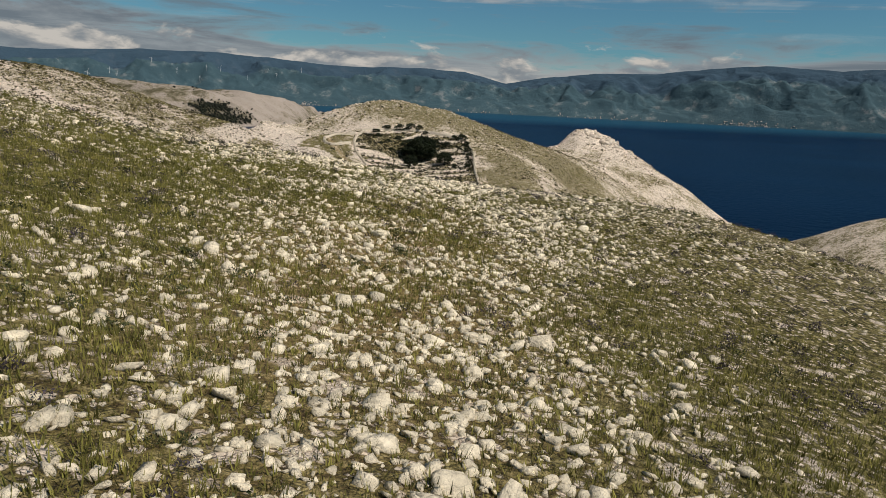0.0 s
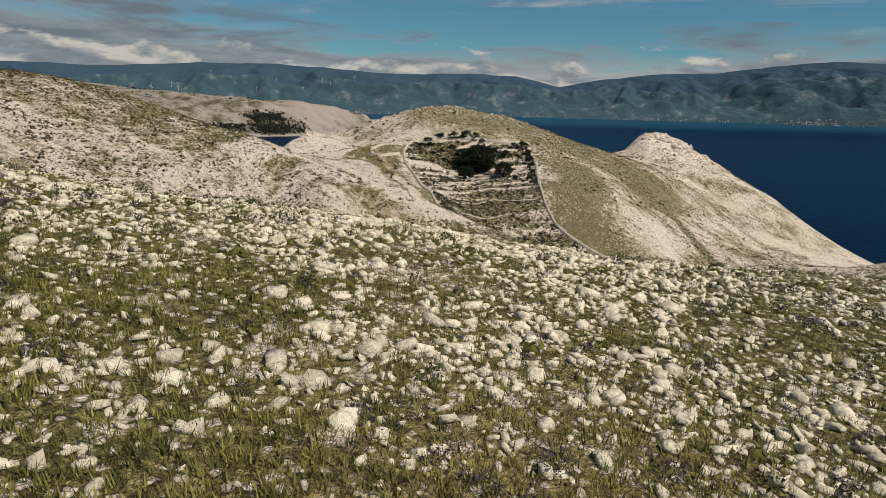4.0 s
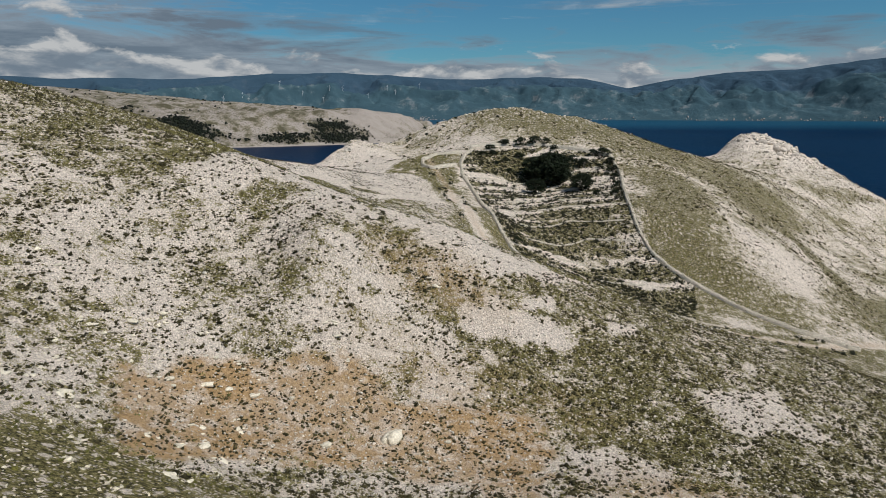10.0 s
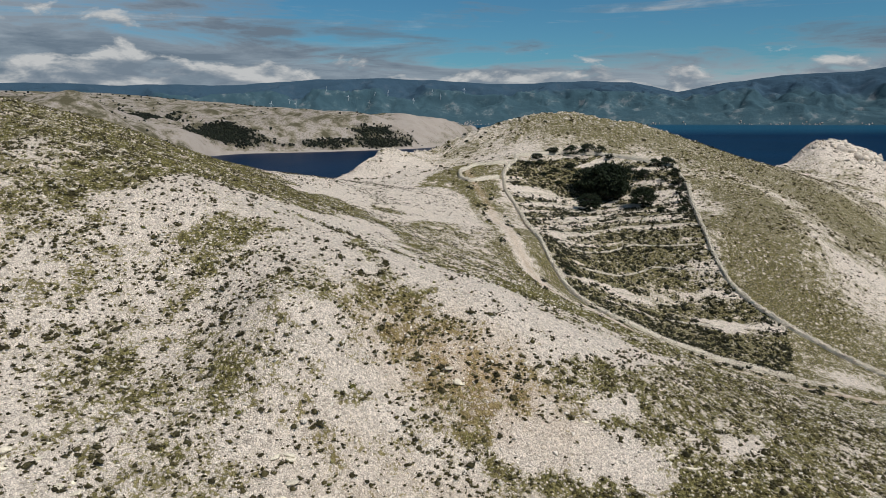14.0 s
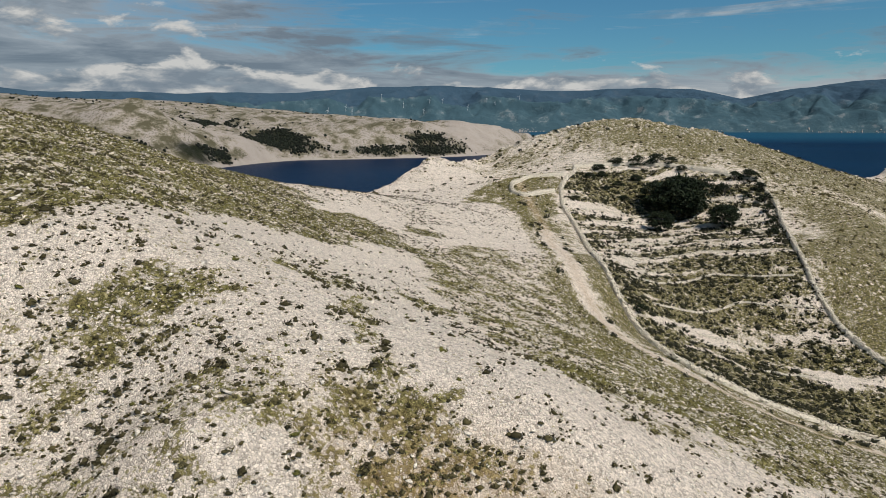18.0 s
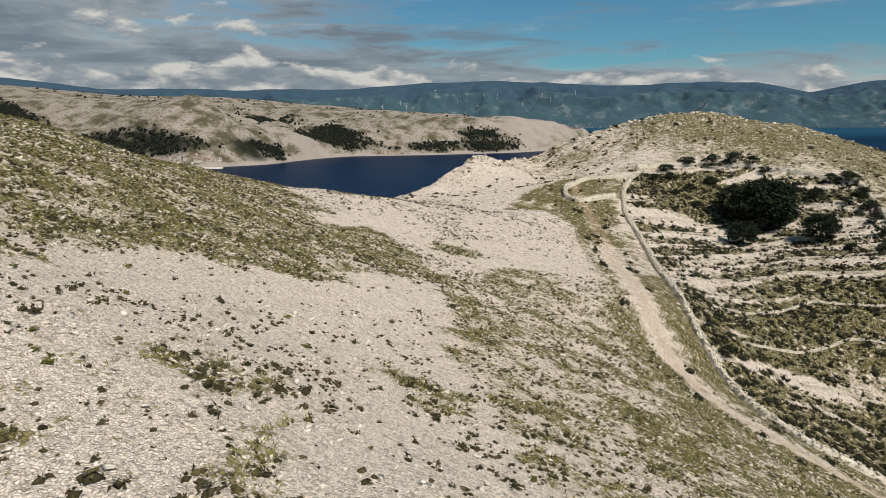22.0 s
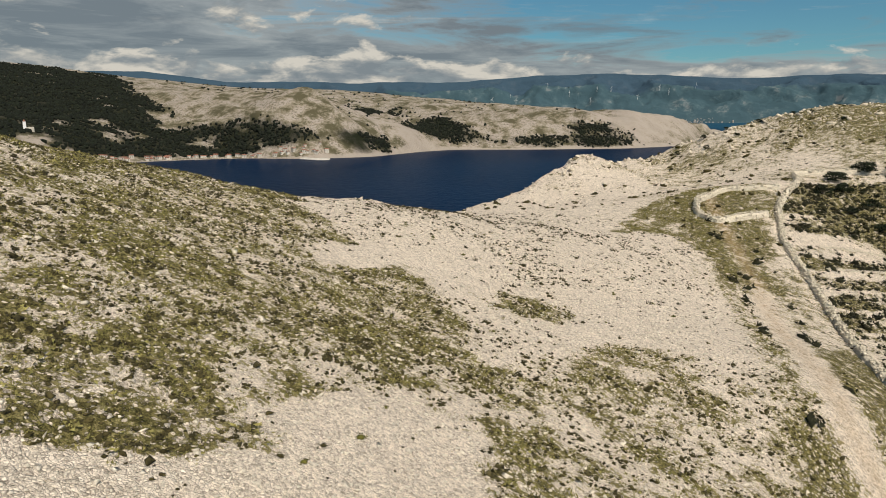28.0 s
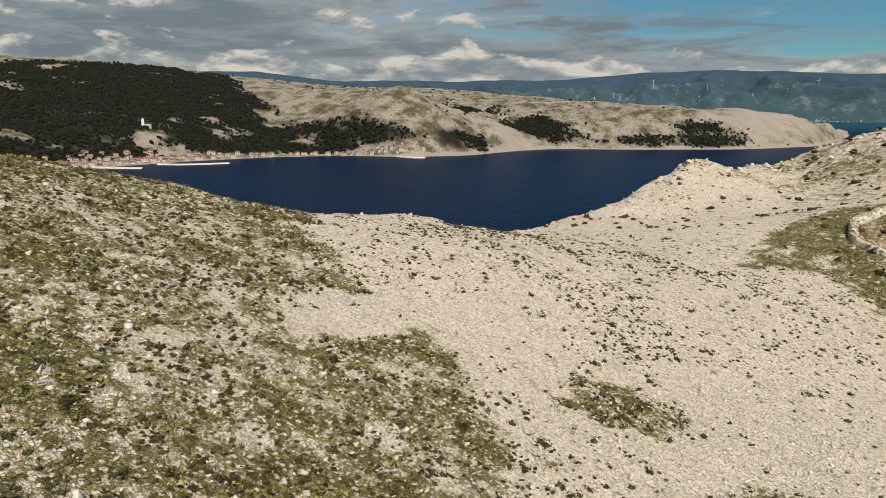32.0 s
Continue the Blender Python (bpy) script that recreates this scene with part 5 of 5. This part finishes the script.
# ---- trees and large bushes of the enclosure ----
def tree(x, y, wide, high, seed, label, category="tree", clumps=60):
    thing = tagged(new("tree" if category == "tree" else "bush"), label, category)
    r = np.random.default_rng(seed)
    z = float(surface(x, y))
    thing.location = (x, y, z)
    bm = bmesh.new()

    def limb(a, b, ra, rb):
        d = Vector(b) - Vector(a)
        m = Matrix.Translation((Vector(a) + Vector(b)) / 2) @ d.to_track_quat("Z", "Y").to_matrix().to_4x4()
        bmesh.ops.create_cone(bm, cap_ends=True, segments=7, radius1=ra, radius2=rb, depth=d.length, matrix=m)
    low = category == "bush"
    fork = high * (0.15 if low else 0.35)
    limb((0, 0, -0.3), (0.1 * wide * 0.2, 0, fork), wide * 0.045, wide * 0.032)
    tips = []
    for k in range(6):
        a = k * 1.05 + r.uniform(0, 0.6)
        tip = (math.cos(a) * wide * r.uniform(0.2, 0.36), math.sin(a) * wide * r.uniform(0.2, 0.36), high * r.uniform(0.5, 0.8))
        limb((0.02 * wide, 0, fork * 0.9), tip, wide * 0.026, wide * 0.008)
        tips.append(tip)
    part("trunk", bm, BARK, thing)
    verts, faces, at = [], [], 0
    for k in range(clumps):
        a, e = r.uniform(0, 2 * np.pi), r.uniform(-0.4 if low else -1.0, 1.45)
        rad = r.uniform(0.55, 1.0) ** 0.6
        c = np.array([math.cos(a) * math.cos(e) * wide * 0.42 * rad, math.sin(a) * math.cos(e) * wide * 0.42 * rad, high * ((0.26 if low else 0.45) + (0.5 if low else 0.42) * math.sin(e) * rad)])
        v, f = bush_shape(seed * 100 + k, 64, 0.27)
        v = v * (1, 1, 0.9) - (0, 0, 0.25)
        s = wide * r.uniform(0.10, 0.17) * (1.3 if low else 1)
        verts.append(v * s + c)
        faces.append(f + at)
        at += len(v)
    part("crown", mesh_from("crown", np.concatenate(verts), np.concatenate(faces), LEAF), LEAF, thing)
    return thing


tree(-10.2, 246, 13.0, 8.8, 1, "broad dark evergreen oak standing on an old terrace", clumps=190)
tree(-15.5, 248.5, 8, 6.5, 7, "dark evergreen oak merging with the broad one", clumps=60)
tree(-13.7, 233.2, 5.6, 4.6, 3, "small round dark evergreen tree on terrace rubble", clumps=90)
tree(-2.0, 237.6, 6.2, 5.0, 4, "small dark evergreen tree alone on bare terrace", clumps=120)
for k, (x, y, w, h) in enumerate([(-1, 253.5, 4.6, 3.4), (-20, 266, 5, 3), (-16, 267.5, 4.6, 3.2), (-12.5, 267, 3.4, 2.6), (-25, 265.5, 4.2, 2.2), (-8, 255, 4.2, 2.8), (-4.5, 257, 3.8, 2.4),
                                  (4.2, 260.5, 4.4, 3.0), (1.2, 260, 3.2, 2.4), (6.0, 255, 3.4, 2.4), (6.6, 250, 3.4, 2.6), (6.8, 245, 2.8, 2.2), (6.6, 239, 2.4, 1.8), (6.2, 230, 2.4, 1.6),
                                  (-30, 252, 3.0, 1.5), (-27.5, 256, 3.4, 1.6), (-23.5, 254, 3.2, 1.5), (-20, 258, 3.4, 1.6), (-26, 249, 2.6, 1.2), (-15, 187, 2.3, 1.7), (2, 232, 2.8, 1.2),
                                  (-29, 260, 3.6, 1.8), (-22, 248.5, 2.8, 1.3), (-10, 264, 2.8, 1.8), (3, 252, 2.6, 1.7)]):
    tagged(tree(x, y, w, h, 20 + k, "dark evergreen bush within the drystone enclosure", "bush", 22), group="bushes in the enclosure")
for k, (x, y) in enumerate([(-56, 293), (-52, 296), (-49, 291), (-60, 288), (-46, 299), (-54, 287), (-40, 303), (20, 300), (28, 296), (-36, 296), (-30, 290)]):
    tagged(tree(x, y, rng.uniform(1.0, 1.9), rng.uniform(0.7, 1.2), 60 + k, "small dark bush on the rocky hilltop", "bush", 16), group="bushes on the hilltop")


# ---- far shore: pine woods, town, chapel, harbour, villages, wind turbines ----
pen_sx, pen_sy = px, py


def on_peninsula(i, u):
    """A place on the peninsula: i along the shore (0 to 1), u from the shore (0) to the crest (1)."""
    a, b = np.clip(i, 0, 1) * (PEN_N - 1), np.clip((np.asarray(u) + 0.06) / 1.56, 0, 1) * (PEN_M - 1)
    i0, j0 = np.minimum(a.astype(int), PEN_N - 2), np.minimum(b.astype(int), PEN_M - 2)
    s, t = a - i0, b - j0

    def at(q):
        return (q[i0, j0] * (1 - s) + q[i0 + 1, j0] * s) * (1 - t) + (q[i0, j0 + 1] * (1 - s) + q[i0 + 1, j0 + 1] * s) * t
    return at(px), at(py), at(pz)


pine_clumps = [(boulder_shape(200 + s, 9)[0] * (0.9, 0.9, 1.3), boulder_shape(200 + s, 9)[1]) for s in range(10)]


def wood(name, count, chance, label, size=(5, 9), reach=(0, 1)):
    i, u = rng.uniform(*reach, count), rng.uniform(0.0, 1.0, count)
    x, y, z = on_peninsula(i, u)
    keep = rng.uniform(0, 1, count) < chance(i, u, x, y)
    s = rng.uniform(*size, keep.sum())
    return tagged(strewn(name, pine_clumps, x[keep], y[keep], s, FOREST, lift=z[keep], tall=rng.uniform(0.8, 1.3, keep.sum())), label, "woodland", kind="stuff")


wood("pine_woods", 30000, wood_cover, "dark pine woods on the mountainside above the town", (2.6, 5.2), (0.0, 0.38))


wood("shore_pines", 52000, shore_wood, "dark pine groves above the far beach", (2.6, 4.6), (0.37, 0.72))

PLASTER = simple("pale_plaster", (0.42, 0.39, 0.34), (0.62, 0.58, 0.51), 0.3, 0.9, islands=0.3, random_objects=True)
ROOF = simple("clay_tiles", (0.17, 0.08, 0.055), (0.29, 0.14, 0.10), 0.5, 0.9, islands=0.4, random_objects=True)
GLASS = simple("dark_window", (0.02, 0.025, 0.03), (0.05, 0.055, 0.06), 1.0, 0.3)
CONCRETE = simple("harbour_concrete", (0.42, 0.40, 0.36), (0.58, 0.55, 0.50), 0.2, 0.9)
WHITE_PAINT = simple("white_paint", (0.72, 0.72, 0.72), (0.82, 0.82, 0.82), 1.0, 0.5)


def box_into(bm, x0, x1, y0, y1, z0, z1):
    v = [bm.verts.new(p) for p in ((x0, y0, z0), (x1, y0, z0), (x1, y1, z0), (x0, y1, z0), (x0, y0, z1), (x1, y0, z1), (x1, y1, z1), (x0, y1, z1))]
    for f in ((0, 3, 2, 1), (4, 5, 6, 7), (0, 1, 5, 4), (1, 2, 6, 5), (2, 3, 7, 6), (3, 0, 4, 7)):
        bm.faces.new([v[k] for k in f])


def house(wide, deep, high, storeys, label):
    """Plastered house with a gabled clay roof and a window to each bay."""
    thing = tagged(new("house"), label, "house", "houses of the town across the bay")
    bm = bmesh.new()
    box_into(bm, -wide / 2, wide / 2, -deep / 2, deep / 2, -3, high)
    part("wall", bm, PLASTER, thing)
    bm = bmesh.new()
    e, r = 0.4, deep * 0.28
    pts = [(-wide / 2 - e, -deep / 2 - e, high), (wide / 2 + e, -deep / 2 - e, high), (wide / 2 + e, deep / 2 + e, high), (-wide / 2 - e, deep / 2 + e, high), (-wide / 2 - e, 0, high + r), (wide / 2 + e, 0, high + r)]
    v = [bm.verts.new(p) for p in pts]
    for f in ((0, 1, 5, 4), (2, 3, 4, 5), (0, 4, 3), (1, 2, 5), (3, 2, 1, 0)):
        bm.faces.new([v[k] for k in f])
    part("roof", bm, ROOF, thing)
    for s in range(storeys):
        for x in (-wide / 4, wide / 4):
            bm = bmesh.new()
            box_into(bm, x - 0.6, x + 0.6, -deep / 2 - 0.05, -deep / 2 + 0.1, s * 2.6 + 0.9, s * 2.6 + 2.1)
            part("window", bm, GLASS, thing)
    return thing


patterns = [house(6.5, 5.5, 4.4, 1, "plastered house with a red clay roof by the bay"), house(8.5, 6, 6.0, 2, "tall plastered house with a red clay roof by the bay"),
            house(5.5, 5, 3.0, 1, "low plastered house with a red clay roof by the bay")]
used = [False, False, False]


def settle(count, i_range, u_range, closeness):
    i = rng.uniform(*i_range, count)
    u = u_range[0] + (u_range[1] - u_range[0]) * rng.uniform(0, 1, count) ** closeness
    x, y, z = on_peninsula(i, u)
    for k in range(count):
        p = int(rng.integers(0, 3))
        facing = math.degrees(math.atan2(y[k] - 150, x[k] + 30)) - 90 + rng.normal(0, 18)
        m = pose(x[k], y[k], z[k] + 0.3, 0, 0, facing) @ Matrix.Diagonal((0.85, 0.85, 0.8, 1))
        if not used[p]:
            patterns[p].matrix_world = m
            used[p] = True
        else:
            copy_thing(patterns[p], m)


settle(120, (0.05, 0.16), (0.006, 0.06), 1.6)
settle(50, (0.15, 0.235), (0.006, 0.035), 1.6)
settle(36, (0.235, 0.335), (0.006, 0.03), 1.6)

# harbour breakwaters and the chapel tower on the slope


def slab(name, line, width, top, label, category):
    p = resample(line, 14)
    d = np.gradient(p, axis=0)
    n = np.stack([-d[:, 1], d[:, 0]], 1) / np.hypot(d[:, 0], d[:, 1])[:, None]
    rows = [np.stack([p[:, 0] + n[:, 0] * u * width, p[:, 1] + n[:, 1] * u * width, np.full(len(p), v)], -1) for u, v in ((-0.7, -2), (-0.5, top), (0.5, top), (0.7, -2))]
    ob = new(name, mesh_from(name, np.stack(rows, 1).reshape(-1, 3), sheet(np.arange(4), np.arange(len(p))), CONCRETE))
    return tagged(ob, label, category)


slab("breakwater", [(-845, 545), (-820, 560), (-806, 590), (-800, 615)], 6, 1.6, "long pale concrete breakwater sheltering the town harbour", "breakwater")
slab("jetty", [(-850, 470), (-815, 490), (-800, 505)], 6, 1.8, "short pale concrete jetty off the town shore", "jetty")
slab("quay", [(-740, 862), (-705, 858), (-692, 868)], 8, 2.0, "short pale stone quay at the end of the beach", "quay")

chapel = tagged(new("chapel"), "small white chapel with a bell tower among pines", "chapel")
cx, cy, cz = (float(v[0]) for v in on_peninsula(np.array([0.165]), np.array([0.16])))
chapel.matrix_world = pose(cx, cy, cz, 0, 0, 60)
bm = bmesh.new()
box_into(bm, -1.8, 1.8, -1.8, 1.8, -3, 12)
part("tower", bm, WHITE_PAINT, chapel, "white bell tower")
bm = bmesh.new()
bmesh.ops.create_cone(bm, cap_ends=True, segments=4, radius1=2.7, radius2=0.1, depth=3, matrix=pose(0, 0, 13.5, 0, 0, 45))
part("spire", bm, ROOF, chapel)
bm = bmesh.new()
box_into(bm, 1.85, 11, -2.6, 2.6, -3, 4.5)
part("nave", bm, PLASTER, chapel)


def mainland_place(bearing, u):
    """A place on the mainland by its bearing in degrees to the left of north and u from the shore (0) to the skyline (1)."""
    a = (70 - bearing) / 130 * (len(bearings) - 1)
    i, j = int(a), int(u * (len(depth) - 1))
    t = a - i
    return Vector((mx[i, j] * (1 - t) + mx[i + 1, j] * t, my[i, j] * (1 - t) + my[i + 1, j] * t, mz[i, j] * (1 - t) + mz[i + 1, j] * t))


def wind_turbine():
    thing = tagged(new("wind_turbine"), "white wind turbine standing still on a mountain ridge", "wind turbine", "wind turbines on the mainland ridge")
    bm = bmesh.new()
    bmesh.ops.create_cone(bm, cap_ends=True, segments=10, radius1=1.3, radius2=0.8, depth=50, matrix=pose(0, 0, 25))
    part("tower", bm, WHITE_PAINT, thing)
    bm = bmesh.new()
    box_into(bm, -1.3, 1.3, -3.5, 2.5, 49.5, 52.5)
    part("nacelle", bm, WHITE_PAINT, thing)
    for k in range(3):
        bm = bmesh.new()
        bmesh.ops.create_cone(bm, cap_ends=True, segments=6, radius1=0.9, radius2=0.3, depth=25, matrix=pose(0, -4.2, 51) @ pose(0, 0, 0, 0, k * 120 + 20, 0) @ pose(0, 0, 13))
        part("blade", bm, WHITE_PAINT, thing)
    return thing


first_turbine = wind_turbine()
TURBINES = [(28.6, 0.26), (27.1, 0.36), (26.6, 0.30), (24.1, 0.44), (22.3, 0.40), (20.6, 0.36), (20.1, 0.42), (19.0, 0.44), (16.9, 0.38), (15.3, 0.46), (14.6, 0.40), (12.6, 0.44)]
for k, (b, u) in enumerate(TURBINES):
    m = Matrix.Translation(mainland_place(b, u)) @ pose(0, 0, 0, 0, 0, b + 20) @ Matrix.Scale(0.72, 4)
    if k == 0:
        first_turbine.matrix_world = m
    else:
        copy_thing(first_turbine, m)

VILLAGE = simple("village_walls", (0.25, 0.23, 0.22), (0.45, 0.42, 0.38), 0.05, 0.9, islands=0.5)
vx, vy, vz = [], [], []
for centre, spread, count in ((16.5, 3.2, 130), (12.5, 2.5, 60), (-24, 3, 60), (-14, 5, 40), (2, 8, 30)):
    for _ in range(count):
        q = mainland_place(float(np.clip(centre + rng.normal(0, spread * 0.5), -58, 60)), float(abs(rng.normal(0.02, 0.02))))
        vx.append(q.x), vy.append(q.y), vz.append(q.z)
cube_v = np.array([(a, b, c) for c in (0, 1.4) for a, b in ((-1, -0.8), (1, -0.8), (1, 0.8), (-1, 0.8))] + [(-1, 0, 2.1), (1, 0, 2.1)], float)
cube_f = np.array([(0, 1, 5), (0, 5, 4), (1, 2, 6), (1, 6, 5), (2, 3, 7), (2, 7, 6), (3, 0, 4), (3, 4, 7), (4, 5, 9), (4, 9, 8), (6, 7, 8), (6, 8, 9), (5, 6, 9), (7, 4, 8)])
tagged(strewn("shore_villages", [(cube_v, cube_f)], np.array(vx), np.array(vy), rng.uniform(1.7, 3.4, len(vx)), VILLAGE, lift=np.array(vz), tilt=0), "tiny pale houses strung along the mainland shore", "village", kind="stuff")
